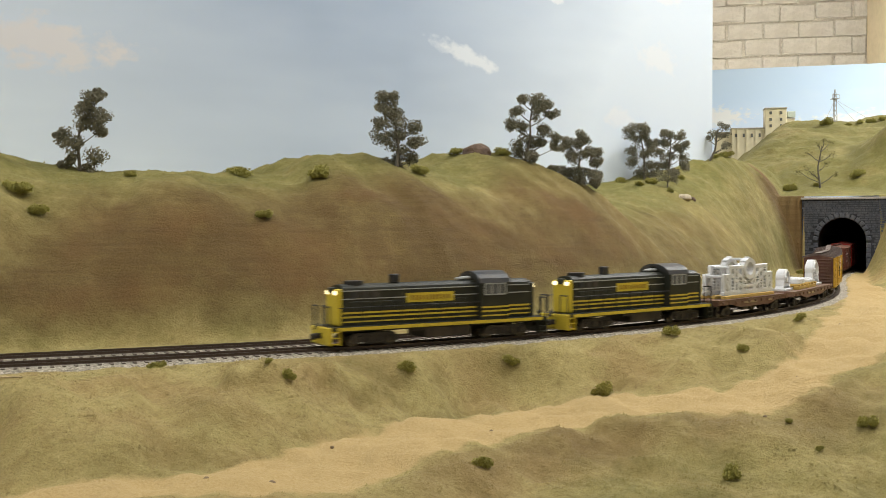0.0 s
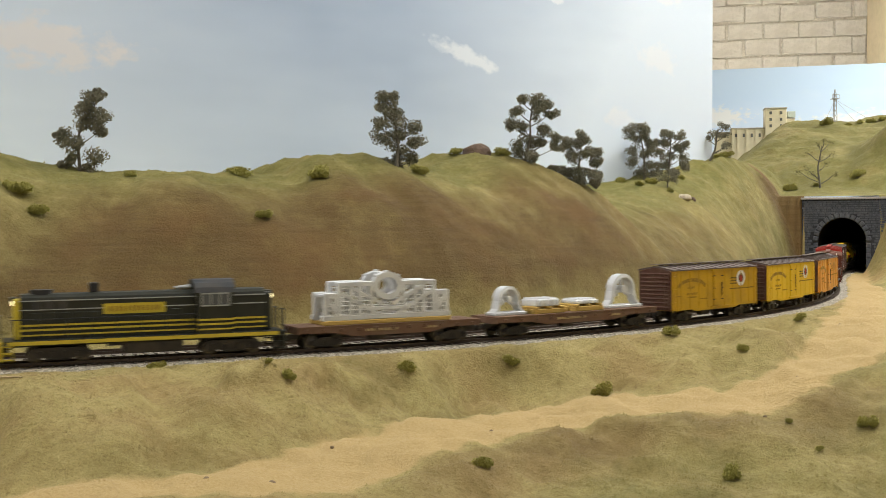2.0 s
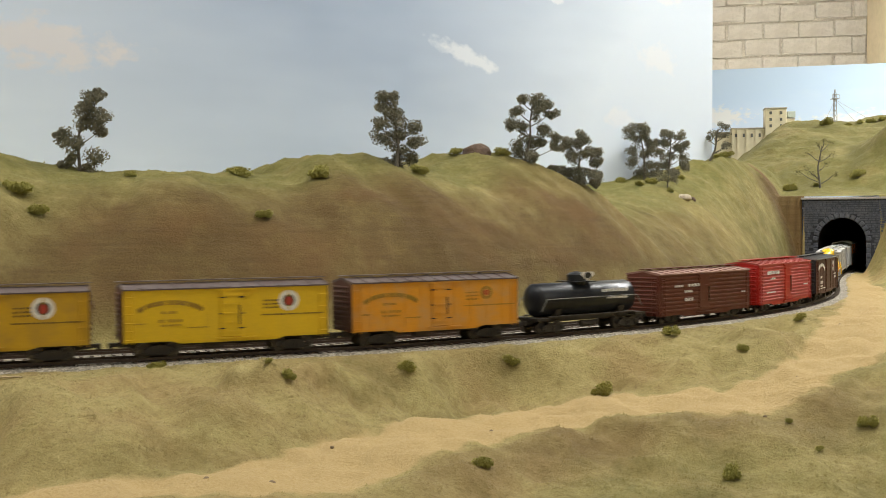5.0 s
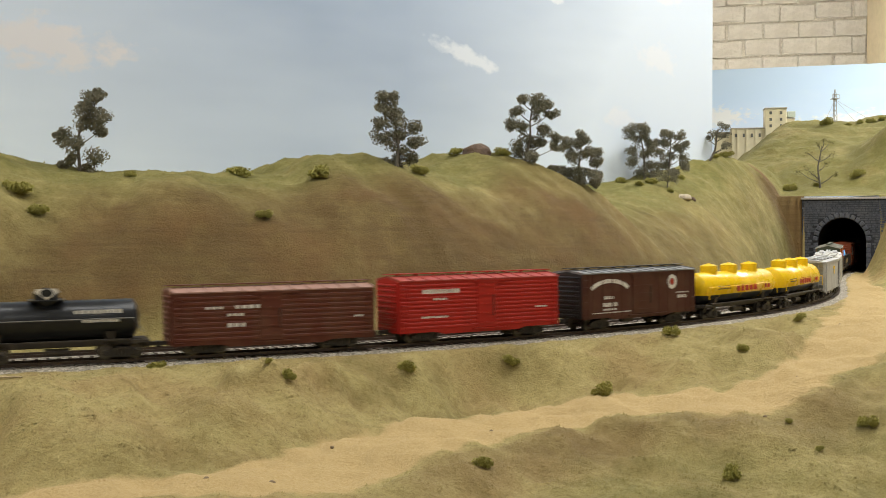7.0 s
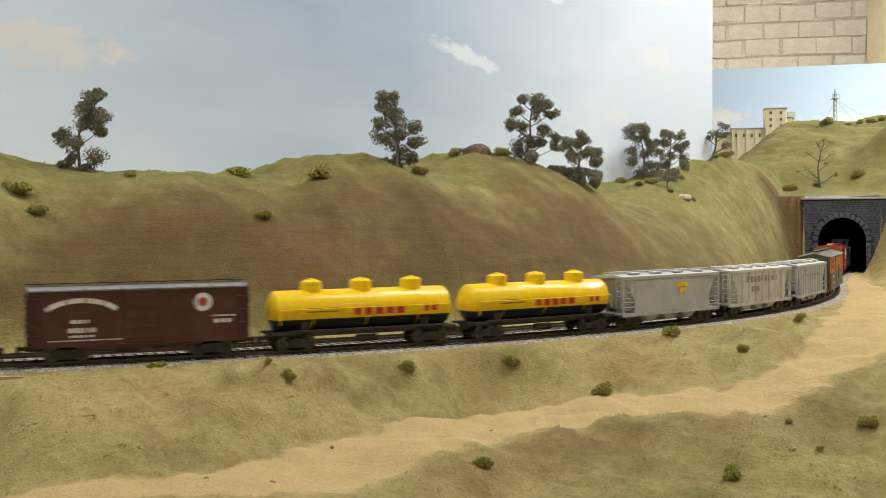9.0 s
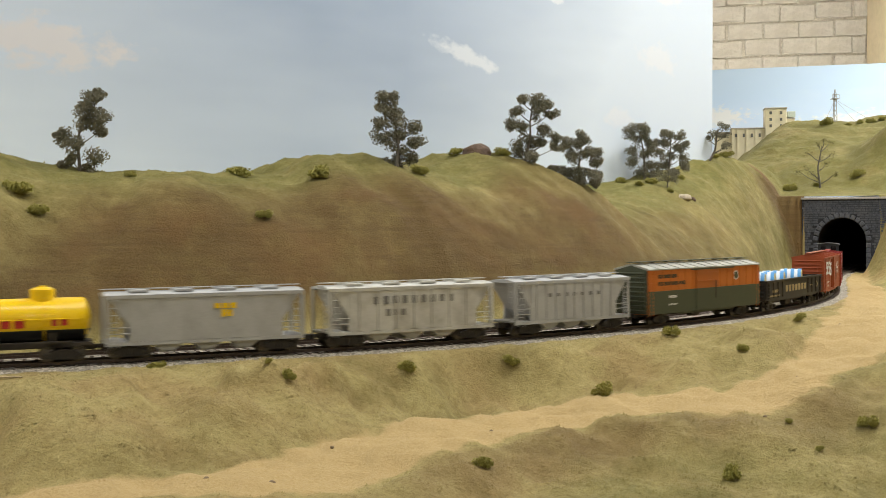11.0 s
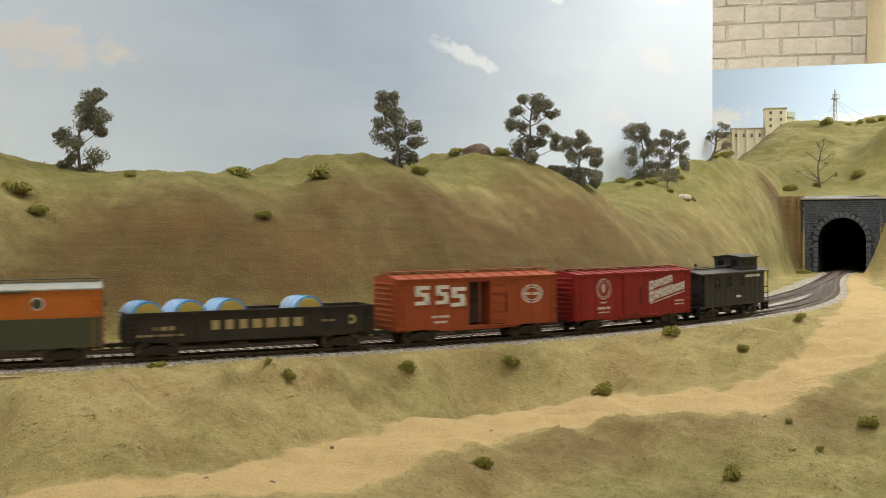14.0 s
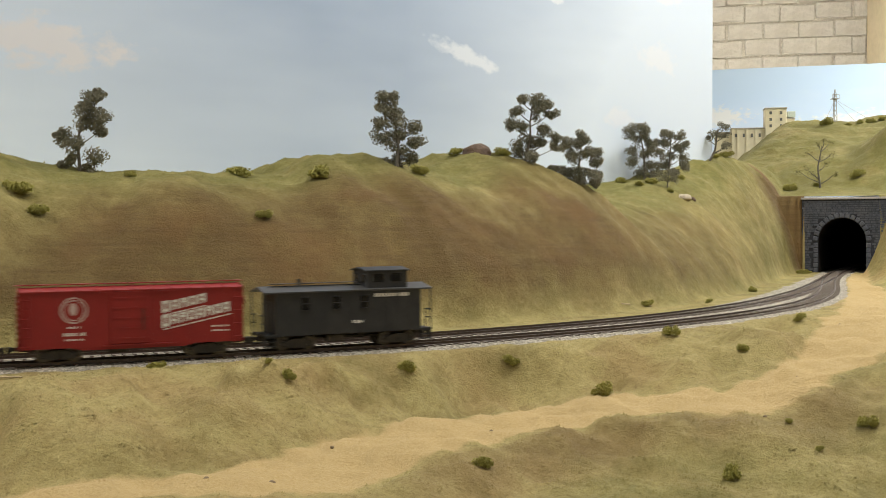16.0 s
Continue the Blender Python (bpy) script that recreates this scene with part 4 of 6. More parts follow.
def glow_material(name, colour, strength):
    m, N, L, b = material(name, 0.3)
    b.inputs["Base Color"].default_value = (*colour, 1)
    b.inputs["Emission Color"].default_value = (*colour, 1)
    b.inputs["Emission Strength"].default_value = strength
    return m


M_LAMPGLOW = glow_material("lit_headlight", (1.0, 0.85, 0.45), 2.2)

HW = 0.0170      # half the width over the sides


def wheelset_mesh():
    bm = bmesh.new()
    for k in (-1, 1):
        rod(bm, (0, k * .0070, 0), (0, k * .0093, 0), .0048, 16)
        rod(bm, (0, k * .0066, 0), (0, k * .0070, 0), .0055, 16)
        rod(bm, (0, k * .0093, 0), (0, k * .0097, 0), .0034, 12, .0016)
    rod(bm, (0, -.012, 0), (0, .012, 0), .0010, 8)
    return mesh_from("wheelset", bm, M_WHEEL)


def side_frame_mesh(length, heavy):
    """One cast side frame, its outside towards +y."""
    bm = bmesh.new()
    h = length / 2
    if heavy:
        prism(bm, [(-h, .0052), (-h * .8, .0098), (h * .8, .0098), (h, .0052), (h * .86, .0030), (h * .55, .0040), (h * .3, .0018), (-h * .3, .0018), (-h * .55, .0040), (-h * .86, .0030)], 0, .0022)
        for x in (-.62, .62):
            soft_box(bm, x * h, .0028, .0055, .0042, .0022, .0042, .0006)
        for x in (-.2, .2):
            soft_box(bm, x * h, .0026, .0052, .003, .0018, .005, .0005)
    else:
        prism(bm, [(-h, .0042), (-h * .72, .0066), (-h * .25, .0080), (h * .25, .0080), (h * .72, .0066), (h, .0042), (h * .85, .0030), (h * .3, .0016), (-h * .3, .0016), (-h * .85, .0030)], 0, .0018)
        for x in (-.80, .80):
            soft_box(bm, x * h, .0022, .0047, .0036, .0020, .0034, .0005)
        for x in (-.0012, .0012):
            rod(bm, (x, .0018, .0022), (x, .0018, .0066), .0010, 6)
    return mesh_from("side_frame", bm, M_UNDER)


WHEELSET = wheelset_mesh()
FRAME_CAR, FRAME_LOCO = side_frame_mesh(.0245, False), side_frame_mesh(.040, True)


def add_truck(car, x, base=.0193, heavy=False):
    bm = bmesh.new()
    box(bm, 0, 0, .0062, .006, .024, .004)
    truck = part("truck", bm, M_UNDER, car)
    truck.location = (x, 0, 0)
    for k in (-1, 1):
        f = new("side_frame", FRAME_LOCO if heavy else FRAME_CAR)
        f.parent = truck
        f.matrix_local = pose(0, k * .0112, 0, 0, 0, 0 if k > 0 else 180)
        w = new("wheelset", WHEELSET)
        w.parent = truck
        w.location = (k * base / 2, 0, .0048)


def couplers(car, half, z=.0085, reach=.0075):
    for k in (-1, 1):
        bm = bmesh.new()
        box(bm, k * (half - .002), 0, z, .008, .006, .0036)
        box(bm, k * (half + reach / 2), 0, z, reach, .0024, .0024)
        soft_box(bm, k * (half + reach - .0012), 0, z - .0004, .0034, .0046, .0042, .0006)
        part("coupler", bm, M_UNDER, car)


def underframe(car, half, z0=.0065, z1=.0112):
    bm = bmesh.new()
    box(bm, 0, 0, (z0 + z1) / 2, half * 1.86, .008, z1 - z0)
    for k in (-.5, -.17, .17, .5):
        box(bm, k * half, 0, z1 - .0012, .0016, .030, .0024)
    soft_box(bm, .010, .009, z0 + .0008, .013, .006, .0055, .0008)
    soft_box(bm, -.014, -.008, z0 + .001, .009, .006, .005, .0008)
    rod(bm, (-half * .6, .006, z0 + .001), (half * .6, .006, z0 + .001), .0006, 6)
    part("underframe", bm, M_UNDER, car)


def plate(car, mat, x, z, w, h, name="lettering", y=HW, slant=0.0, turn=0.0, parent=None):
    """A flat painted mark on the aisle side: centre, width, height."""
    bm = bmesh.new()
    m = Matrix.Translation((x, y + .00012, z)) @ Matrix.Rotation(turn, 4, "Y")
    vs = box(bm, 0, 0, 0, w, .00024, h)
    for v in vs:
        v.co.x += slant * v.co.z
    bmesh.ops.transform(bm, matrix=m, verts=bm.verts)
    return part(name, bm, mat, parent or car)


def bars(car, mat, x0, x1, z, h, count, gap=.3, y=HW, rise=0.0, seed=1):
    """A row of plain bars where small writing stands, from its left end x0 (larger x) to x1."""
    rng = random.Random(seed)
    bm = bmesh.new()
    w = (x1 - x0) / count
    for i in range(count):
        c = x0 + (i + .5) * w
        k = rng.uniform(.75, 1.0)
        box(bm, c, y + .00012, z + rise * (i + .5) / count, abs(w) * (1 - gap) * k, .00024, h * rng.uniform(.85, 1.0))
    ob = part("lettering", bm, mat, car)
    ob["kind"] = "stuff"
    return ob


def arc_marks(car, mat, cx, cz, r, a0, a1, h, count, y=HW, flat=0.45):
    """Plain bars set on a low arc."""
    bm = bmesh.new()
    for i in range(count):
        a = math.radians(a0 + (a1 - a0) * (i + .5) / count)
        m = Matrix.Translation((cx + r * math.cos(a), y + .00012, cz + flat * r * math.sin(a))) @ Matrix.Rotation((math.pi / 2 - a) * .62, 4, "Y")
        box(bm, 0, 0, 0, abs(math.radians(a1 - a0)) * r / count * .80, .00024, h, m)
    ob = part("lettering", bm, mat, car)
    ob["kind"] = "stuff"
    return ob


def disc(car, mat, x, z, r, name="emblem", y=HW, inner=0.0, sx=1.0, lift=0.0):
    bm = bmesh.new()
    n = 28
    pts = [(math.cos(2 * math.pi * i / n), math.sin(2 * math.pi * i / n)) for i in range(n)]
    yy = y + .0002 + lift
    if inner:
        a = [bm.verts.new((x + sx * r * c, yy, z + r * s)) for c, s in pts]
        b = [bm.verts.new((x + sx * inner * c, yy, z + inner * s)) for c, s in pts]
        for i in range(n):
            bm.faces.new((a[i], a[(i + 1) % n], b[(i + 1) % n], b[i]))
    else:
        bm.faces.new([bm.verts.new((x + sx * r * c, yy, z + r * s)) for c, s in pts])
    bmesh.ops.recalc_face_normals(bm, faces=bm.faces)
    for f in bm.faces:
        if f.normal.y < 0:
            f.normal_flip()
    return part(name, bm, mat, car)


def ladder(car, mat, x, y, z0, z1, wide=.0052, along="x", rungs=6):
    bm = bmesh.new()
    dx, dy = (wide / 2, 0) if along == "x" else (0, wide / 2)
    for k in (-1, 1):
        rod(bm, (x + k * dx, y + k * dy, z0), (x + k * dx, y + k * dy, z1), .00034, 5)
    for i in range(rungs):
        z = z0 + (i + .5) * (z1 - z0) / rungs
        rod(bm, (x - dx, y - dy, z), (x + dx, y + dy, z), .0003, 5)
    part("ladder", bm, mat, car)


def box_roof(car, half, ze, zp, mat, walk_mat, panels=12):
    bm = bmesh.new()
    o = .0009
    prism_x(bm, [(-HW - o, ze - .0004), (-HW - o, ze + .0005), (0, zp + .0005), (HW + o, ze + .0005), (HW + o, ze - .0004), (0, zp - .0008)], -half - .0006, half + .0006)
    roof = part("roof", bm, mat, car)
    bm = bmesh.new()
    prism_x(bm, [(-HW - o, ze + .0004), (-HW - o, ze + .0011), (0, zp + .0011), (HW + o, ze + .0011), (HW + o, ze + .0004), (0, zp + .0002)], -.0005, .0005)
    me = mesh_from("roof_rib", bm, mat)
    for i in range(panels + 1):
        rib = new("roof_rib", me)
        rib.parent = roof
        rib.location.x = -half + 2 * half * i / panels
    bm = bmesh.new()
    for y in (-.0021, 0, .0021):
        box(bm, 0, y, zp + .0021, 2 * half + .005, .0018, .0006)
    for i in range(9):
        box(bm, -half + 2 * half * (i + .5) / 9, 0, zp + .0014, .001, .005, .0008)
    part("running_board", bm, walk_mat, car)


def ribbed_end(car, mat, half, zb, ze, zp, ribs=9):
    for k in (-1, 1):
        bm = bmesh.new()
        box(bm, k * (half + .0003), 0, (zb + ze) / 2, .0008, 2 * HW - .001, ze - zb)
        prism_x(bm, [(-HW + .0004, ze), (0, zp - .0004), (HW - .0004, ze)], k * (half + .0003) - .0004, k * (half + .0003) + .0004)
        panel = part("end_panel", bm, mat, car)
        bm = bmesh.new()
        rod(bm, (0, -HW + .003, 0), (0, HW - .003, 0), .0010, 8)
        me = mesh_from("end_rib", bm, mat)
        for i in range(ribs):
            rib = new("end_rib", me)
            rib.parent = panel
            rib.location = (k * (half + .0006), 0, zb + .0025 + (ze - zb - .005) * i / (ribs - 1))
        bm = bmesh.new()
        rod(bm, (k * (half + .0012), .006, ze - .009), (k * (half + .003), .006, ze - .009), .0004, 6)
        bmesh.ops.create_cone(bm, cap_ends=True, segments=14, radius1=.0032, radius2=.0032, depth=.0005,
                              matrix=Matrix.Translation((k * (half + .003), .006, ze - .009)) @ Matrix.Rotation(math.pi / 2, 4, "Y"))
        if k < 0:
            part("brake_wheel", bm, mat, car)
        else:
            bm.free()


def box_car(name, label, half, body, ends, roof, walkway, zb=.0098, ze=.0462, zp=.0484, door=(0.0, .024), door_mat=None, slats=0, rivets=10, open_door=None, category="freight car", sill=True, trim=None):
    """A closed car: body, ends, roof, door, ladders, underframe, trucks."""
    car = thing(name, label, category, "train")
    bm = bmesh.new()
    section = [(-HW, zb), (-HW, ze), (0, zp - .0006), (HW, ze), (HW, zb)]
    if open_door:
        a, b = open_door
        prism_x(bm, section, -half, b)
        prism_x(bm, section, a, half)
        prism_x(bm, [(-HW, zb), (-HW, ze), (0, zp - .0006), (HW, ze), (HW, ze - .003), (-HW + .003, ze - .003), (-HW + .003, zb + .001), (HW, zb + .001), (HW, zb)], b, a)
    else:
        prism_x(bm, section, -half, half)
    part("body", bm, body, car)
    if open_door:
        # solid dark block stands in for the shade behind the open door
        bm = bmesh.new()
        box(bm, (a + b) / 2, -.002, (zb + ze) / 2, a - b, .020, ze - zb - .005)
        part("interior", bm, M_DARK_INSIDE, car, "dark block for the shade inside the open doorway")
    if slats:
        for i in range(slats):
            z = zb + .002 + (ze - zb - .004) * (i + .5) / slats
            bm = bmesh.new()
            soft_box(bm, 0, HW + .0001, z, 2 * half - .003, .0010, (ze - zb - .004) / slats * .62, .0003)
            part("slat", bm, body, car)
    else:
        # panel seams with rivet strips
        for i in range(1, rivets):
            x = -half + 2 * half * i / rivets
            if door and abs(x - door[0]) < door[1] / 2 + .002:
                continue
            bm = bmesh.new()
            box(bm, x, HW + .0001, (zb + ze) / 2, .0009, .0004, ze - zb - .002)
            part("seam", bm, body, car)
    if door:
        bm = bmesh.new()
        x, w = door
        soft_box(bm, x, HW + .0005, (zb + ze) / 2, w, .0010, ze - zb - .003, .0003)
        for k in range(5):
            box(bm, x, HW + .0011, zb + .005 + k * (ze - zb - .010) / 4, w - .002, .0006, .0010)
        d = part("door", bm, door_mat or body, car)
        bm = bmesh.new()
        rod(bm, (x - w * .34, HW + .0016, zb + .010), (x - w * .34, HW + .0016, ze - .012), .0004, 6)
        part("latch", bm, M_UNDER, d)
        for z in (zb + .0006, ze - .0012):
            bm = bmesh.new()
            box(bm, x - w * .25, HW + .0007, z, w * 1.9, .0014, .0010)
            part("door_track", bm, trim or body, car)
    ribbed_end(car, ends, half, zb + .0005, ze - .0005, zp)
    box_roof(car, half, ze, zp, roof, walkway)
    ladder(car, body, half - .0034, HW + .0009, zb - .001, ze - .002)
    ladder(car, body, -half + .0034, HW + .0009, zb - .001, ze - .002, rungs=4)
    ladder(car, ends, half + .0016, HW - .0045, zb, ze - .002, along="y")
    if sill:
        bm = bmesh.new()
        prism(bm, [(-half * .58, zb + .0003), (half * .58, zb + .0003), (half * .46, zb - .0018), (-half * .46, zb - .0018)], HW - .0012, HW - .0002)
        part("side_sill", bm, trim or body, car)
    underframe(car, half)
    couplers(car, half)
    for k in (-1, 1):
        add_truck(car, k * (half - .0235))
    return car


def reefer(label, half, body, faded):
    car = box_car("reefer_car", label, half, body, M_ENDBROWN, M_ROOFBROWN, M_ROOFBROWN, zb=.0108, ze=.0455, zp=.0486, door=(-.002, .015))
    dark = M_FADEMARK if faded else M_DARKMARK
    arc_marks(car, M_FADEMARK, half * .56, .0275, .0230, 155, 25, .0030, 14, flat=.40)
    bars(car, M_FADEMARK, half * .65, half * .50, .0300, .0018, 4, seed=2)
    bars(car, M_FADEMARK, half * .68, half * .44, .0245, .0022, 5, seed=3)
    bars(car, M_FADEMARK, half * .66, half * .46, .0215, .0014, 7, seed=4)
    bars(car, M_FADEMARK, half * .90, half * .78, .0230, .0010, 4, seed=5)
    bars(car, M_FADEMARK, half * .40, half * .20, .0195, .0009, 8, seed=6)
    if not faded:
        disc(car, M_WHITE, -half * .60, .0355, .0072, inner=.0042)
        disc(car, M_DARKMARK, -half * .60, .0355, .0042)
        disc(car, M_MARKRED, -half * .60, .0352, .0031, lift=.0002, sx=.75)
    else:
        disc(car, M_FADEMARK, -half * .60, .0355, .0050, inner=.0030)
        disc(car, M_MARKRED, -half * .60, .0355, .0024)
    for k, z in enumerate((.0360, .0335, .0310)):
        bars(car, dark, -half * .34, -half * .50, z, .0012, 5, seed=7 + k)
    bars(car, dark, -half * .32, -half * .96, .0262, .0010, 16, seed=12)
    for x in (.0045, -.0085):
        for z in (.018, .028, .039):
            plate(car, M_UNDER, x, z, .004, .0009, "hinge", y=HW + .001)
    return car


def tank_shell(bm, half, r, z, n=28, bulge=.0045):
    """A round tank with dished ends."""
    prof = [(-half - bulge, .0005), (-half - bulge * .92, r * .35), (-half - bulge * .65, r * .68), (-half - bulge * .25, r * .92), (-half, r)]
    prof = prof + [(-x, rr) for x, rr in prof[::-1]]
    rings = []
    for x, rr in prof:
        rings.append([bm.verts.new((x, rr * math.cos(2 * math.pi * i / n), z + rr * math.sin(2 * math.pi * i / n))) for i in range(n)])
    for a, b in zip(rings, rings[1:]):
        for i in range(n):
            bm.faces.new((a[i], a[(i + 1) % n], b[(i + 1) % n], b[i]))
    bm.faces.new(rings[0])
    bm.faces.new(rings[-1])
    bmesh.ops.recalc_face_normals(bm, faces=bm.faces)


def tank_car(label, half, shell_half, r, z, upper, lower, domes, sill_mat):
    car = thing("tank_car", label, "tank car", "train")
    bm = bmesh.new()
    tank_shell(bm, shell_half, r, z)
    cut = z - r * .42
    if lower is not upper:
        bmesh.ops.bisect_plane(bm, geom=[*bm.verts, *bm.edges, *bm.faces], plane_co=(0, 0, cut), plane_no=(0, 0, 1))
        for f in bm.faces:
            f.material_index = 1 if f.calc_center_median().z < cut else 0
    part("tank", bm, [upper, lower], car, smooth=True)
    for x in (-.62, 0, .62):
        bm = bmesh.new()
        rod(bm, (x * shell_half - .0004, 0, z), (x * shell_half + .0004, 0, z), r + .00025, 28, caps=False)
        part("seam_band", bm, upper, car)
    for dx, dr, dh in domes:
        bm = bmesh.new()
        rod(bm, (dx, 0, z + r * .80), (dx, 0, z + r + dh * .78), dr, 20)
        bmesh.ops.create_cone(bm, cap_ends=True, segments=20, radius1=dr, radius2=dr * .55, depth=dh * .22, matrix=Matrix.Translation((dx, 0, z + r + dh * .89)))
        rod(bm, (dx - dr * .3, 0, z + r + dh), (dx + dr * .3, 0, z + r + dh), .0009, 6)
        part("dome", bm, upper, car)
    bm = bmesh.new()
    box(bm, 0, 0, z - r - .0022, 2 * half, .012, .0042)
    for k in (-1, 1):
        box(bm, k * (half - .006), 0, z - r - .0012, .012, .031, .0018)
        box(bm, 0, k * .0140, z - r + .0004, 2 * half - .024, .0030, .0009)
        for x in (-.7, .7):
            prism_x(bm, [(k * .003, z - r - .001), (k * .011, z - r - .001), (k * .0125, z - r * .55), (k * .010, z - r * .75), (k * .004, z - r * .97)], x * shell_half - .003, x * shell_half + .003)
    part("frame", bm, M_UNDER, car)
    for k in (-1, 1):
        bm = bmesh.new()
        y, zz = k * (r + .0024), z + .0012
        pts = [(-half + .004, y, z - r + .005), (-shell_half, y, zz), (shell_half, y, zz), (half - .004, y, z - r + .005)]
        for a, b in zip(pts, pts[1:]):
            rod(bm, a, b, .00038, 6)
        for i in range(5):
            x = -shell_half * .8 + i * shell_half * .4
            rod(bm, (x, y, zz), (x, k * r * .98, zz - .0006), .0003, 5)
        part("handrail", bm, sill_mat, car)
    couplers(car, half)
    for k in (-1, 1):
        add_truck(car, k * (half - .0185))
    bm = bmesh.new()
    rod(bm, (-.010, .006, .0058), (.006, .006, .0058), .0026, 10)
    part("brake_cylinder", bm, M_UNDER, car)
    return car


def black_tank():
    half = .0600
    car = tank_car("black single-dome tank car with pale lettering bars", half, .0500, .0132, .0262, M_TANKBLK, M_TANKBLK, [(.004, .0080, .0078)], M_GREYMARK)
    bm = bmesh.new()
    box(bm, .004, 0, 0.0399, .022, .025, .0007)
    part("dome_platform", bm, M_TANKBLK, car)
    # pale diamond on the dome, lettering on the shell
    bm = bmesh.new()
    y = .0131
    bm.faces.new([bm.verts.new(v) for v in ((.010, y, 0.0479), (-.002, y, 0.0479), (-.0035, y, 0.0456), (.004, y, 0.0406), (.0115, y, 0.0456))])
    part("emblem", bm, M_WHITE, car, "white diamond emblem")
    disc(car, M_TANKBLK, .004, 0.0451, .0026, y=y + .0002, sx=1.5)
    bars(car, M_WHITE, -.012, -.043, 0.0320, .0026, 8, .18, y=.0122, seed=31)
    bars(car, M_WHITE, -.017, -.041, 0.0264, .0026, 6, .18, y=.0133, seed=32)
    return car


def yellow_tank(label):
    car = tank_car(label, .0705, .0655, .0142, .0272, M_TANKYEL, M_TANKBLK, [(-.040, .0078, .0072), (0, .0080, .0072), (.038, .0078, .0072)], M_TANKYEL)
    bars(car, M_MARKRED, .012, -.030, 0.0259, .0062, 5, .22, y=.01425, seed=41)
    bars(car, M_DARKMARK, .046, .022, 0.0286, .0010, 6, .2, y=.0142, seed=42)
    bars(car, M_DARKMARK, .046, .022, 0.0264, .0010, 7, .2, y=.01425, seed=43)
    bars(car, M_MARKRED, -.044, -.056, 0.0259, .0045, 2, .3, y=.01425, seed=44)
    return car


def hopper(label, half, body, ribs, mark, mark_rows):
    car = thing("hopper_car", label, "hopper car", "train")
    zb, ze = .0110, .0412
    inner = half - .0165
    bm = bmesh.new()
    w = HW - .0006
    # side walls with slope sheets at both ends
    prism(bm, [(-half + .004, ze), (half - .004, ze), (half - .005, ze - .004), (inner - .004, zb + .004), (inner - .010, zb), (-inner + .010, zb), (-inner + .004, zb + .004), (-half + .005, ze - .004)], -w, w)
    part("body", bm, body, car)
    bm = bmesh.new()
    for k in (-1, 1):
        prism(bm, [(-inner, zb + .0005), (inner, zb + .0005), (inner, ze - .0015), (-inner, ze - .0015)], k * (HW - .0004) - .0004, k * (HW - .0004) + .0004)
    part("side_panel", bm, body, car)
    for k in range(ribs):
        x = -inner + 2 * inner * (k + .5) / ribs
        bm = bmesh.new()
        soft_box(bm, x, HW + .0004, (zb + ze) / 2, .0012, .0010, ze - zb - .002, .0003)
        part("rib", bm, body, car)
    for k in (-1, 1):
        bm = bmesh.new()
        box(bm, 0, k * (HW - .0005), zb - .0008, 2 * half, .0014, .0022)
        box(bm, 0, k * (HW - .0003), ze - .0002, 2 * half, .0016, .0020)
        part("side_sill", bm, body, car)
    for kx in (-1, 1):
        bm = bmesh.new()
        for ky in (-1, 1):
            box(bm, kx * (half - .0010), ky * (HW - .0009), (zb + ze) / 2, .0018, .0016, ze - zb)
            box(bm, kx * (inner + .0004), ky * (HW - .0009), (zb + ze) / 2, .0018, .0016, ze - zb)
        box(bm, kx * (half - .0075), 0, zb + .0002, .0150, 2 * HW - .002, .0010)
        part("end_frame", bm, body, car)
        ladder(car, body, kx * (half - .0055), HW + .0007, zb - .003, ze, .0050, rungs=7)
        ladder(car, body, kx * (half + .0007), HW - .0045, zb, ze, .0050, along="y", rungs=7)
        bm = bmesh.new()
        for z in (zb + .006, zb + .010):
            rod(bm, (kx * (half - .001), HW - .0006, z), (kx * inner, HW - .0006, z), .0004, 5)
        part("grab_iron", bm, body, car)
    bm = bmesh.new()
    prism_x(bm, [(-HW - .0004, ze + .0002), (-HW - .0004, ze + .0012), (-.006, ze + .0028), (.006, ze + .0028), (HW + .0004, ze + .0012), (HW + .0004, ze + .0002)], -half, half)
    part("roof", bm, body, car)
    for i in range(4):
        for y in (-.0088, .0088):
            bm = bmesh.new()
            soft_box(bm, -half * .66 + i * half * .44, y, ze + .0034, .0120, .0062, .0020, .0005)
            part("hatch", bm, body, car)
    bm = bmesh.new()
    for y in (-.0016, .0016):
        box(bm, 0, y, ze + .0046, 2 * half + .002, .0026, .0005)
    part("running_board", bm, body, car)
    for i in range(3):
        x = (i - 1) * inner * .52
        bm = bmesh.new()
        prism(bm, [(x - .0135, zb), (x + .0135, zb), (x + .0045, .0048), (x - .0045, .0048)], -.0135, .0135)
        box(bm, x, 0, .0042, .010, .020, .0016)
        part("hopper_bay", bm, body, car)
    for rows in mark_rows:
        bars(car, mark, *rows[:4], rows[4], rows[5], y=HW + .0002, seed=int(rows[3] * 1e5))
    couplers(car, half)
    for k in (-1, 1):
        add_truck(car, k * (half - .0165))
    return car


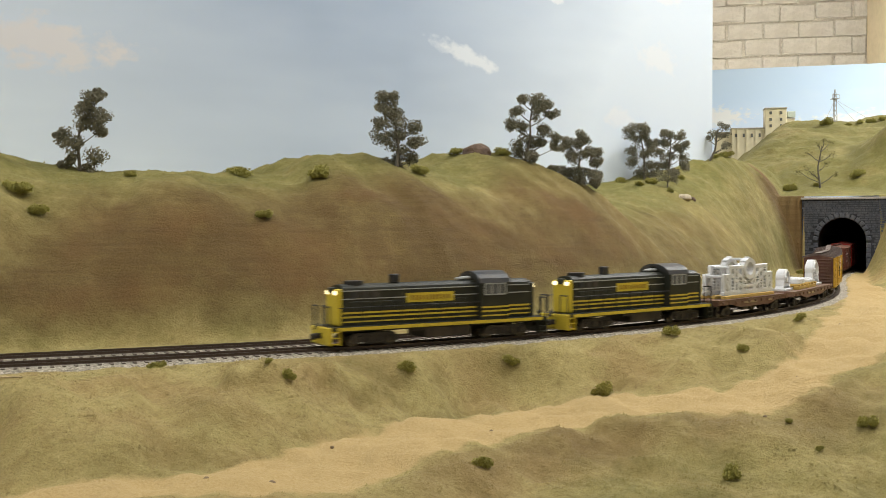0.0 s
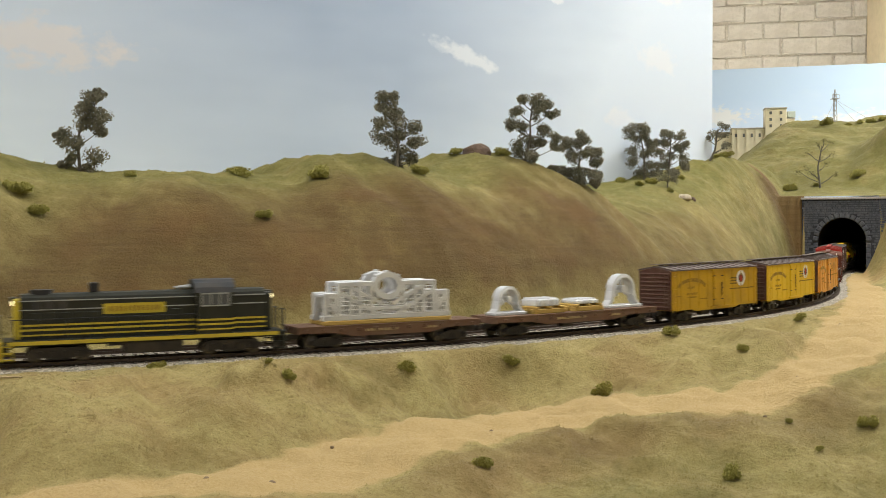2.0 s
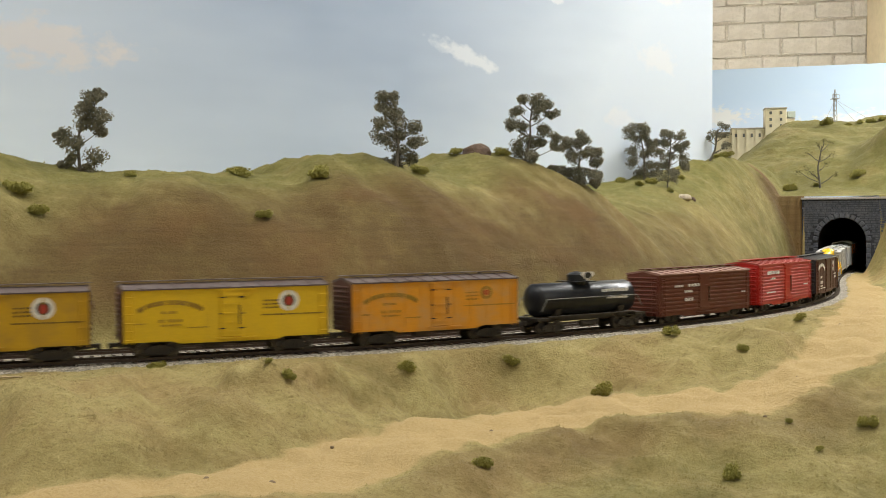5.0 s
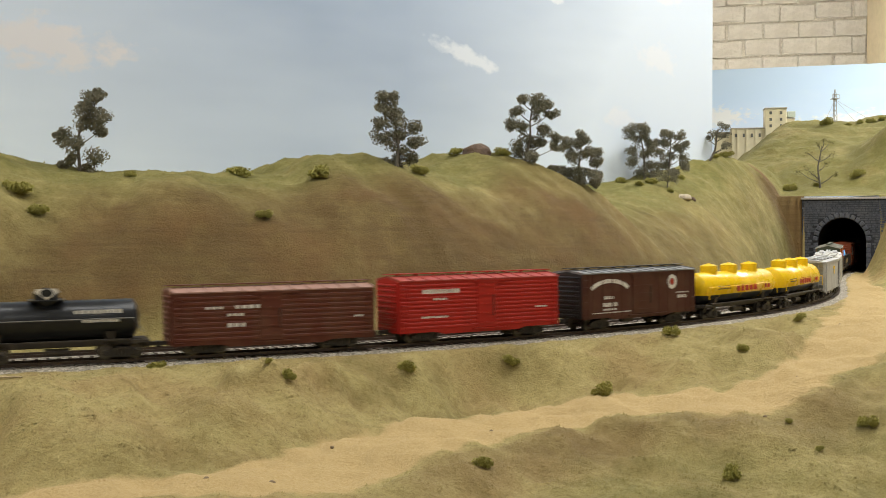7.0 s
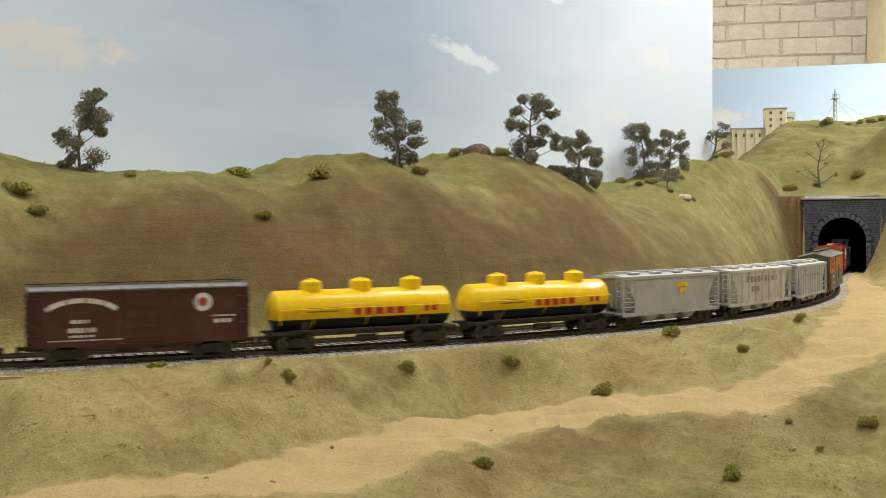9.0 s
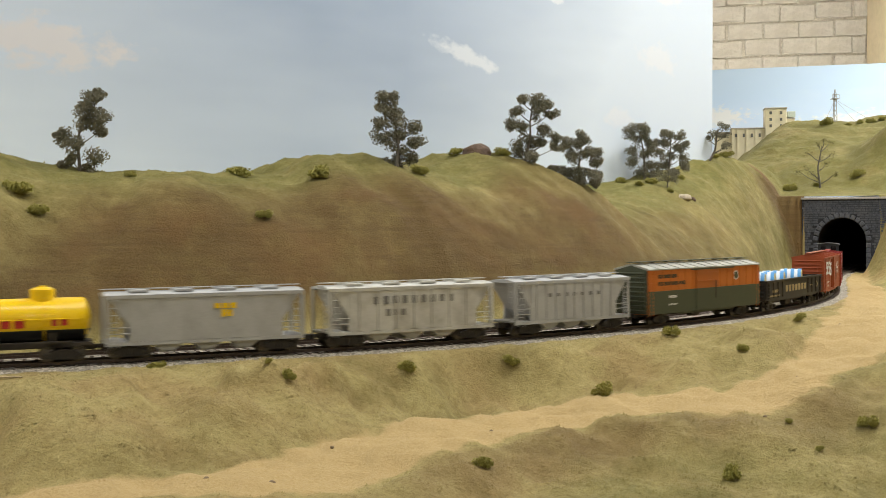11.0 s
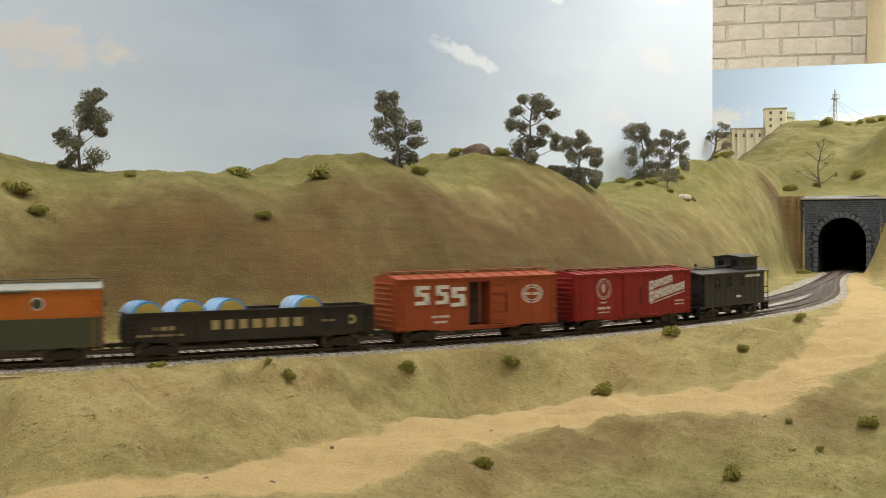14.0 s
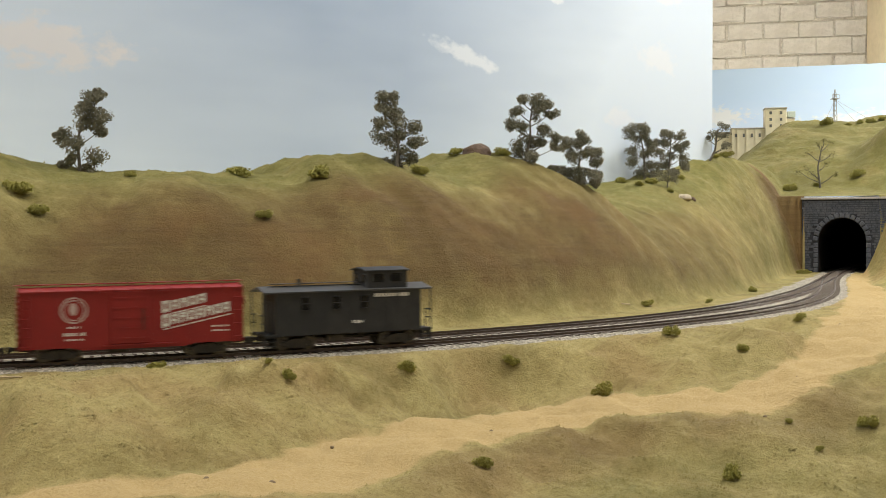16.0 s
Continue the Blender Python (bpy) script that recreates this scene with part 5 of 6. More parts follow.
def gondola(label, half):
    car = thing("gondola_car", label, "gondola car", "train")
    z0, z1 = .0098, .0292
    for k in (-1, 1):
        bm = bmesh.new()
        prism(bm, [(-half, .0125), (-half * .72, z0), (half * .72, z0), (half, .0125), (half, z1), (-half, z1)], k * (HW - .0006) - .0005, k * (HW - .0006) + .0005)
        part("side_panel", bm, M_GOND, car)
        for i in range(13):
            x = -half + 2 * half * (i + .5) / 13
            if k > 0 and -.035 < x < .032:
                continue
            bm = bmesh.new()
            soft_box(bm, x, k * (HW + .0003), (z0 + z1) / 2 + .001, .0016, .0012, z1 - z0 - .004, .0003)
            part("rib", bm, M_GOND, car)
        bm = bmesh.new()
        box(bm, 0, k * HW, z1 + .0004, 2 * half, .0022, .0014)
        part("top_rail", bm, M_GOND, car)
        bm = bmesh.new()
        box(bm, k * (half - .0006), 0, (z0 + z1) / 2 + .001, .0012, 2 * HW - .003, z1 - z0)
        for z in (.015, .019, .023, .027):
            rod(bm, (k * half, -HW + .003, z), (k * half, HW - .003, z), .0009, 6)
        part("end_panel", bm, M_GOND, car)
    bm = bmesh.new()
    box(bm, 0, 0, .0128, 2 * half - .003, 2 * HW - .003, .0014)
    part("deck", bm, M_FLATDECK, car)
    bars(car, M_CREAMMARK, .032, -.035, .0205, .0068, 7, .32, seed=51)
    bars(car, M_CREAMMARK, half * .80, half * .62, .0195, .0030, 3, .3, seed=52)
    bars(car, M_CREAMMARK, half * .92, half * .56, .0150, .0016, 8, .3, seed=53)
    bars(car, M_CREAMMARK, -half * .55, -half * .66, .0205, .0014, 3, .3, seed=54)
    disc(car, M_CREAMMARK, -half * .80, .0205, .0034, inner=.0015)
    ladder(car, M_GOND, half - .0034, HW + .0011, .0095, z1)
    ladder(car, M_GOND, -half + .0034, HW + .0011, .0095, z1)
    underframe(car, half, .0055, .0120)
    couplers(car, half)
    for k in (-1, 1):
        add_truck(car, k * (half - .0225))
    return car


def cable_reel():
    """A banded drum lying across the car."""
    root = thing("cable_reel", "blue and white banded drum with yellow ends in the gondola", "reel", "drums in the gondola")
    r = .0118
    y = -.0105
    for i in range(6):
        bm = bmesh.new()
        rod(bm, (0, y, 0), (0, y + .0035, 0), r + (.0004 if i % 2 else 0), 28)
        part("band", bm, M_REELWHITE if i % 2 == 0 else M_BLUE, root)
        y += .0035
    for k in (-1, 1):
        bm = bmesh.new()
        rod(bm, (0, k * .0104, 0), (0, k * .0111, 0), r * .90, 28)
        rod(bm, (0, k * .0108, 0), (0, k * .0116, 0), r * .20, 14)
        part("end_plate", bm, M_REELYEL, root)
    return root


def flat_car(label, half):
    car = thing("flat_car", label, "flat car", "train")
    for k in (-1, 1):
        bm = bmesh.new()
        prism(bm, [(-half, .0116), (-half * .62, .0112), (-half * .42, .0082), (half * .42, .0082), (half * .62, .0112), (half, .0116), (half, .0152), (-half, .0152)], k * (HW - .001) - .0007, k * (HW - .001) + .0007)
        part("side_sill", bm, M_FLATDECK, car)
        for i in range(11):
            bm = bmesh.new()
            soft_box(bm, -half + 2 * half * (i + .5) / 11, k * (HW + .0002), .0132, .0022, .0016, .0026, .0004)
            part("stake_pocket", bm, M_FLATDECK, car)
    bm = bmesh.new()
    n = 34
    for i in range(n):
        box(bm, -half + 2 * half * (i + .5) / n, 0, .0156, 2 * half / n - .0004, 2 * HW, .0011)
    part("deck", bm, M_FLATDECK, car)["kind"] = "stuff"
    for k in (-1, 1):
        bm = bmesh.new()
        box(bm, k * (half - .0006), 0, .0130, .0014, 2 * HW - .003, .0042)
        part("end_sill", bm, M_FLATDECK, car)
    underframe(car, half, .0065, .0140)
    couplers(car, half)
    for k in (-1, 1):
        add_truck(car, k * (half - .0215))
    bars(car, M_CREAMMARK, half * .30, -half * .06, .0122, .0018, 10, .3, y=HW - .0003, seed=61)
    bars(car, M_CREAMMARK, -half * .35, -half * .5, .0122, .0016, 4, .3, y=HW - .0003, seed=62)
    return car


def ring_mesh(bm, r0, r1, y0, y1, cx=0.0, cz=0.0, a0=0, a1=360, n=28):
    """A flat ring or arch in x and z with depth in y."""
    full = a1 - a0 >= 360
    rows = []
    for i in range(n + (0 if full else 1)):
        a = math.radians(a0 + (a1 - a0) * i / n)
        c, s = math.cos(a), math.sin(a)
        rows.append([bm.verts.new((cx + r * c, y, cz + r * s)) for r, y in ((r0, y0), (r1, y0), (r1, y1), (r0, y1))])
    for i in range(n):
        a, b = rows[i], rows[(i + 1) % len(rows)]
        for k in range(4):
            bm.faces.new((a[k], a[(k + 1) % 4], b[(k + 1) % 4], b[k]))
    if not full:
        bm.faces.new(rows[0])
        bm.faces.new(rows[-1])
    bmesh.ops.recalc_face_normals(bm, faces=bm.faces)


def machine_load():
    """Tall silver casting on timbers: stepped frame with a great ring."""
    root = thing("machine_load", "silver stepped machine casting with a round ring on yellow timbers", "cargo")
    for y in (-.0105, 0, .0105):
        bm = bmesh.new()
        soft_box(bm, 0, y, .0016, .094, .005, .0032, .0004)
        part("timber", bm, M_LUMBER, root)
    z0 = .0034
    for y in (-.0095, .0095):
        bm = bmesh.new()

        def bar(x0, za, x1, zb, w=.0032):
            d = Vector((x1 - x0, 0, zb - za))
            m = Matrix.Translation(((x0 + x1) / 2, y, (za + zb) / 2)) @ Matrix.Rotation(-math.atan2(d.z, d.x), 4, "Y")
            soft_box(bm, 0, 0, 0, d.length + w * .6, .0040, w, .0005, 1, m)
        for sx in (-1, 1):
            for x, h in ((.0445, .020), (.0375, .020), (.0345, .0285), (.0270, .0285), (.0205, .0285), (.0120, .026)):
                bar(sx * x, z0, sx * x, z0 + h)
            bar(sx * .0445, z0 + .020, sx * .0375, z0 + .020, .004)
            bar(sx * .0345, z0 + .0285, sx * .0110, z0 + .0285, .004)
            bar(sx * .0345, z0 + .022, sx * .0070, z0 + .0035)
            bar(sx * .0270, z0 + .026, sx * .0040, z0 + .012)
            bar(sx * .0435, z0 + .018, sx * .0375, z0 + .006)
        bar(-.0460, z0 + .002, .0460, z0 + .002, .004)
        bar(-.0120, z0 + .0085, .0120, z0 + .0085)
        for k in range(5):
            z = z0 + .0045 + k * .0034
            for sx in (-1, 1):
                bar(sx * .0445, z, sx * (.0135 if k > 2 else .004), z, .0008)
        for k in range(2):
            for sx in (-1, 1):
                bar(sx * .0340, z0 + .0215 + k * .0034, sx * .0270, z0 + .0215 + k * .0034, .0009)
        for x in (.0410, .0310, .0240, .0165, .0075):
            for sx in (-1, 1):
                bar(sx * x, z0, sx * x, z0 + (.019 if x > .036 else .012), .0009)
        part("side_frame", bm, M_CASTING, root)
        bm = bmesh.new()
        ring_mesh(bm, .0068, .0112, y - .003, y + .003, 0, z0 + .0265)
        ring = part("ring", bm, M_CASTING, root)
        for k in range(8):
            a = k * math.pi / 4
            bm = bmesh.new()
            rod(bm, (.0112 * math.cos(a), y - .0025, z0 + .0265 + .0112 * math.sin(a)), (.0112 * math.cos(a), y + .0025, z0 + .0265 + .0112 * math.sin(a)), .0012, 6)
            part("bolt", bm, M_CASTING, ring)
    for x, z in ((-.041, .021), (.041, .021), (-.027, .030), (.027, .030), (0, .038)):
        bm = bmesh.new()
        soft_box(bm, x, 0, z + .0015, .006, .020, .0026, .0005)
        part("cross_tie", bm, M_CASTING, root)
    for ob in root.children_recursive:
        for v in ob.data.vertices:
            v.co = Vector((v.co.x * 1.08, v.co.y, v.co.z * .90))
    return root


def arch_load(r):
    """A spoked half wheel carried on two flaring legs."""
    root = thing("arch_casting", "silver spoked wheel casting standing on flaring legs", "cargo", "arch castings")
    cz = r * 1.20
    bm = bmesh.new()
    ring_mesh(bm, r * .80, r, -.004, .004, 0, cz, -30, 210, 26)
    ring_mesh(bm, r * .76, r * .82, -.0052, .0052, 0, cz, -30, 210, 26)
    part("rim", bm, M_CASTING, root)
    for k in (-1, 1):
        bm = bmesh.new()
        prism(bm, [(k * r * .80, cz * .86), (k * r * 1.02, cz * .92), (k * r * 1.16, cz * .42), (k * r * 1.46, .0022), (k * r * 1.22, .0022), (k * r * .98, cz * .36)], -.0042, .0042)
        part("leg", bm, M_CASTING, root)
    bm = bmesh.new()
    rod(bm, (0, -.0050, cz), (0, .0050, cz), r * .24, 16)
    hub = part("hub", bm, M_CASTING, root)
    for a in (90, 212, 328):
        c, q = math.cos(math.radians(a)), math.sin(math.radians(a))
        bm = bmesh.new()
        rod(bm, (c * r * .2, 0, cz + q * r * .2), (c * r * .84, 0, cz + q * r * .84), .0014, 8)
        part("spoke", bm, M_CASTING, root)
    bm = bmesh.new()
    soft_box(bm, 0, 0, .0012, r * 3.0, .013, .0024, .0004)
    part("foot", bm, M_CASTING, root)
    return root


def crate_load(w, h):
    root = thing("crated_machine", "low silver machine parts on a yellow timber pallet", "cargo", "pallet loads")
    for y in (-.009, 0, .009):
        bm = bmesh.new()
        soft_box(bm, 0, y, .0018, w, .006, .0036, .0004)
        part("timber", bm, M_LUMBER, root)
    for k in (-.4, 0, .4):
        bm = bmesh.new()
        soft_box(bm, k * w, 0, .0046, .003, .026, .0020, .0004)
        part("batten", bm, M_LUMBER, root)
    bm = bmesh.new()
    soft_box(bm, 0, 0, .0056 + h / 2, w * .72, .020, h, .0012, 2)
    for k in (-.28, -.09, .09, .28):
        soft_box(bm, k * w, .0105, .0056 + h / 2, .0022, .0020, h * .9, .0004)
        rod(bm, (k * w, -.008, .0056 + h), (k * w, .008, .0056 + h), .0011, 8)
    part("machine_part", bm, M_CASTING, root)
    return root


def locomotive(label):
    car = thing("diesel_locomotive", label, "locomotive", "train")
    half = .0930
    hh = .0095          # half the width of the hood
    f, r = .0835, -.0820   # ends of the hoods
    zt, deck = .0446, .0150

    def hood(x0, x1, name):
        bm = bmesh.new()
        sec = [(-hh, deck), (-hh, zt - .0050), (-hh * .93, zt - .0026), (-hh * .62, zt - .0006), (0, zt), (hh * .62, zt - .0006), (hh * .93, zt - .0026), (hh, zt - .0050), (hh, deck)]
        prism_x(bm, sec, x0, x1)
        part(name, bm, M_HOOD, car)
    hood(f - .0045, -.0330, "long_hood")
    hood(-.0560, r + .002, "short_hood")
    # yellow nose with rounded corners
    for x, k, name in ((f - .0022, 1, "front_nose"), (r - .0002, -1, "rear_nose")):
        bm = bmesh.new()
        soft_box(bm, x, 0, (deck + zt - .003) / 2, .0046, 2 * hh + .0003, zt - .003 - deck, .0018, 3)
        part(name, bm, M_GOLD if k > 0 else M_HOOD, car, "golden yellow nose" if k > 0 else "")
        bm = bmesh.new()
        soft_box(bm, x + k * .0016, 0, zt - .0042, .0050, .0070, .0044, .0012, 2)
        part("lamp_housing", bm, M_HOOD, car)
        for y in (-.0066, .0066):
            bm = bmesh.new()
            soft_box(bm, x + k * .0012, y, zt - .0058, .0040, .0044, .0030, .0006)
            part("number_lamp", bm, M_LAMPGLOW, car, "lit number lamp")
    # cab
    bm = bmesh.new()
    cw = .0165
    sec = [(-cw, deck - .002), (-cw, .0425), (-cw * .92, .0455), (-cw * .70, .0482), (-cw * .36, .0502), (0, .0508), (cw * .36, .0502), (cw * .70, .0482), (cw * .92, .0455), (cw, .0425), (cw, deck - .002)]
    prism_x(bm, sec, -.0565, -.0325)
    cab = part("cab", bm, M_HOOD, car)
    bm = bmesh.new()
    sec2 = [(-cw - .0006, .0425), (-cw * .94, .0460), (-cw * .72, .0488), (-cw * .37, .0509), (0, .0515), (cw * .37, .0509), (cw * .72, .0488), (cw * .94, .0460), (cw + .0006, .0425), (cw, .0420), (0, .0500), (-cw, .0420)]
    prism_x(bm, sec2, -.0582, -.0308)
    part("cab_roof", bm, M_CABGREY, cab, "grey arched cab roof")
    for x in (-.0385, -.0445, -.0505):
        bm = bmesh.new()
        soft_box(bm, x, cw + .0001, .0378, .0046, .0006, .0072, .0003)
        part("window", bm, M_GLASS, cab)
    bm = bmesh.new()
    for z in (.0337, .0419):
        box(bm, -.0445, cw + .0004, z, .0195, .0008, .0009)
    for x in (-.0352, -.0415, -.0475, -.0538):
        box(bm, x, cw + .0004, .0378, .0009, .0008, .0090)
    part("window_frame", bm, M_SILVER_LINE, cab)
    # running board, sill stripe and hood stripes
    bm = bmesh.new()
    box(bm, 0, 0, deck - .0012, 2 * half - .006, 2 * HW, .0022)
    part("walkway", bm, M_HOOD, car)
    bm = bmesh.new()
    box(bm, 0, HW + .0003, deck - .0016, 2 * half - .012, .0005, .0024)
    part("sill_stripe", bm, M_GOLD, car)
    for z, h in ((.0178, .0010), (.0212, .0013), (.0242, .0013)):
        for x0, x1, y in ((f - .004, -.0325, hh), (-.0325, -.0565, cw), (-.0565, r + .002, hh)):
            bm = bmesh.new()
            box(bm, (x0 + x1) / 2, y + .0002, z, x0 - x1, .0005, h)
            part("stripe", bm, M_GOLD, car)
    for z in (.0342, .0400):
        for x0, x1 in ((f - .004, -.0325), (-.0565, r + .002)):
            bm = bmesh.new()
            box(bm, (x0 + x1) / 2, hh + .0002, z, x0 - x1, .0005, .0007)
            part("line", bm, M_SILVER_LINE, car)
    # yellow name board with dark bars
    plate(car, M_GOLD, .0080, .0335, .0400, .0070, "name_board", y=hh + .0003)
    bars(car, M_FADEMARK, .0250, -.0090, .0335, .0036, 12, .35, y=hh + .0006, seed=71)
    # doors along the hood
    for i in range(11):
        x = f - .014 - i * .0088
        bm = bmesh.new()
        soft_box(bm, x, hh + .0001, .0280, .0078, .0006, .0085, .0003)
        part("hood_door", bm, M_HOOD, car)
    for i in range(3):
        bm = bmesh.new()
        soft_box(bm, f - .014 - i * .0080, hh + .0001, .0370, .0060, .0007, .0060, .0003)
        part("grille", bm, M_CABGREY, car)
    # roof gear
    bm = bmesh.new()
    soft_box(bm, .0330, 0, zt + .0030, .0062, .0060, .0066, .0006)
    part("exhaust_stack", bm, M_BLACK, car)
    bm = bmesh.new()
    rod(bm, (.066, 0, zt - .001), (.066, 0, zt + .0022), .0072, 20)
    part("fan", bm, M_BLACK, car)
    bm = bmesh.new()
    for y in (-.0016, .0016):
        rod(bm, (-.020, y, zt + .0012), (-.030, y * 1.3, zt + .0018), .0008, 8, .0014)
    part("horn", bm, M_SILVER_LINE, car)
    # ends: pilots, steps, rails
    for k in (-1, 1):
        bm = bmesh.new()
        soft_box(bm, k * (half - .0015), 0, .0085, .0030, 2 * HW - .002, .0125, .0006)
        part("pilot", bm, M_GOLD if k > 0 else M_HOOD, car)
        for y in (-1, 1):
            bm = bmesh.new()
            for i in range(3):
                box(bm, k * (half - .0055), y * (HW - .0022), .0032 + i * .0042, .0070, .0044, .0008)
            for x in (-.0034, .0034):
                box(bm, k * (half - .0055) + x, y * (HW - .0022), .0082, .0006, .0044, .0125)
            part("step", bm, M_GOLD if k > 0 else M_HOOD, car)
        bm = bmesh.new()
        for y in (-.015, -.007, .007, .015):
            rod(bm, (k * (half - .0015), y, deck), (k * (half - .0015), y, .0300), .0005, 6)
        for y in (-1, 1):
            rod(bm, (k * (half - .0015), y * .015, .0295), (k * (half - .0015), y * .007, .0295), .0005, 6)
        part("end_rail", bm, M_BLACK, car)
        bm = bmesh.new()
        rod(bm, (k * (half + .001), 0, .018), (k * (half + .004), 0, .013), .0009, 8)
        part("hose", bm, M_BLACK, car)
    for y in (-1, 1):
        bm = bmesh.new()
        yy = y * (HW - .0006)
        rod(bm, (half - .008, yy, .0285), (-.031, yy, .0285), .00035, 6)
        for i in range(8):
            x = half - .010 - i * .0158
            rod(bm, (x, yy, deck), (x, yy, .0285), .0003, 5)
        part("handrail", bm, M_BLACK, car)
    bm = bmesh.new()
    soft_box(bm, -.004, 0, .0080, .038, .030, .0085, .0012, 2)
    for y in (-.0135, .0135):
        rod(bm, (.014, y, .0112), (.026, y, .0112), .0018, 10)
    part("fuel_tank", bm, M_UNDER, car)
    bm = bmesh.new()
    box(bm, 0, 0, .0120, 2 * half - .010, .020, .0030)
    part("underframe", bm, M_UNDER, car)
    couplers(car, half, reach=.0060)
    for k in (-1, 1):
        add_truck(car, k * .0560, .0300, True)
    return car


def caboose():
    car = thing("caboose", "black caboose with offset cupola and small side windows", "caboose", "train")
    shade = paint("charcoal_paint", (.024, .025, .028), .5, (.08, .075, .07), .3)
    half, zb, ze = .0548, .0105, .0405
    ww = .0162
    bm = bmesh.new()
    prism_x(bm, [(-ww, zb), (-ww, ze), (0, ze + .0032), (ww, ze), (ww, zb)], -half, half)
    part("body", bm, shade, car)
    bm = bmesh.new()
    prism_x(bm, [(-ww - .0014, ze - .0004), (-ww - .0014, ze + .0006), (0, ze + .0042), (ww + .0014, ze + .0006), (ww + .0014, ze - .0004), (0, ze + .0026)], -half - .0085, half + .0085)
    part("roof", bm, paint("caboose_roof", (.05, .052, .055), .4), car)
    c0, c1 = -.0450, -.0138
    bm = bmesh.new()
    prism_x(bm, [(-.0140, ze), (-.0140, .0540), (0, .0560), (.0140, .0540), (.0140, ze)], c0, c1)
    cup = part("cupola", bm, shade, car)
    bm = bmesh.new()
    prism_x(bm, [(-.0155, .0538), (-.0155, .0546), (0, .0568), (.0155, .0546), (.0155, .0538), (0, .0556)], c0 - .0018, c1 + .0018)
    part("cupola_roof", bm, shade, cup)
    for x in (-.0225, -.0365):
        bm = bmesh.new()
        soft_box(bm, x, .0141, .0490, .0082, .0006, .0058, .0003)
        part("window", bm, M_PITCH, cup)
    for y in (-.007, .007):
        for x in (c0 - .0001, c1 + .0001):
            bm = bmesh.new()
            soft_box(bm, x, y, .0490, .0006, .0066, .0056, .0003)
            part("window", bm, M_PITCH, cup)
    for x in (.0335, .0105, -.0105, ):
        bm = bmesh.new()
        soft_box(bm, x, ww + .0001, .0325, .0058, .0006, .0085, .0003)
        win = part("window", bm, M_PITCH, car)
        bm = bmesh.new()
        for dx in (-.0032, .0032):
            box(bm, x + dx, ww + .0004, .0325, .0006, .0008, .0094)
        for dz in (-.0046, 0, .0046):
            box(bm, x, ww + .0004, .0325 + dz, .0066, .0008, .0006)
        part("window_frame", bm, shade, win)
    for i in range(1, 12):
        bm = bmesh.new()
        box(bm, -half + 2 * half * i / 12, ww + .0001, (zb + ze) / 2, .0006, .0003, ze - zb - .002)
        part("seam", bm, shade, car)
    bars(car, M_WHITE, -.0175, -.0455, .0368, .0026, 11, .16, y=ww, seed=81)
    bars(car, M_WHITE, -.0010, -.0100, .0185, .0022, 4, .25, y=ww, seed=82)
    for k in (-1, 1):
        bm = bmesh.new()
        box(bm, k * (half + .0042), 0, zb + .0004, .0090, 2 * ww, .0016)
        part("platform", bm, shade, car)
        bm = bmesh.new()
        xe = k * (half + .0082)
        for y in (-.0155, -.006, .006, .0155):
            rod(bm, (xe, y, zb), (xe, y, .0255 if abs(y) < .01 else ze), .0005, 6)
        for y in (-1, 1):
            rod(bm, (xe, y * .0155, .0250), (xe, y * .006, .0250), .0005, 6)
            rod(bm, (xe, y * .0155, .0190), (xe, y * .006, .0190), .0004, 6)
        part("railing", bm, shade, car)
        for y in (-1, 1):
            bm = bmesh.new()
            for i in range(3):
                box(bm, k * (half + .0042), y * (ww - .002), .0040 + i * .0030, .0075, .0040, .0006)
            for x in (-.0037, .0037):
                box(bm, k * (half + .0042) + x, y * (ww - .002), .0070, .0005, .0040, .0080)
            part("step", bm, shade, car)
        bm = bmesh.new()
        soft_box(bm, k * (half + .0002), 0, .0235, .0008, .0100, .0210, .0004)
        part("door", bm, shade, car)
    bm = bmesh.new()
    for y in (-.0018, .0018):
        box(bm, .020, y, ze + .0056, half * 1.25, .0030, .0005)
    part("running_board", bm, M_UNDER, car)
    bm = bmesh.new()
    rod(bm, (.030, -.008, ze), (.030, -.008, ze + .0085), .0014, 10)
    part("smoke_pipe", bm, shade, car)
    underframe(car, half)
    couplers(car, half + .007)
    for k in (-1, 1):
        add_truck(car, k * .0385)
    return car


# the consist, front to rear: thing, places of its two ends along the train
TRAIN, LOADS = [], []


def add(car, u0, u1):
    TRAIN.append((car, (u0 + u1) / 2, (u1 - u0) / 2))
    return car


def carried(load, u0, u1, du, dz, turn=0):
    """A load du ahead of the car's middle and dz over the rail."""
    LOADS.append((load, (u0 + u1) / 2, (u1 - u0) / 2, pose(du, 0, dz, 0, 0, turn)))


loco = locomotive("dark olive and yellow striped diesel locomotive, leading the train")
add(loco, -.8953, -.7083)
second = copy_thing(loco, Matrix())
tagged(second, "dark olive and yellow striped diesel locomotive, second in the train")
add(second, -.6928, -.5058)

add(flat_car("short brown flat car carrying a tall silver casting", .0720), -.4995, -.3555)
carried(machine_load(), -.4995, -.3555, .0015, .0162)
add(flat_car("long brown flat car carrying arches and pallets", .0860), -.343, -.171)
carried(arch_load(.0102), -.343, -.171, .0640, .0162)
carried(arch_load(.0128), -.343, -.171, -.0600, .0162)
carried(crate_load(.033, .0055), -.343, -.171, .0290, .0162)
carried(crate_load(.032, .0032), -.343, -.171, -.0130, .0162)

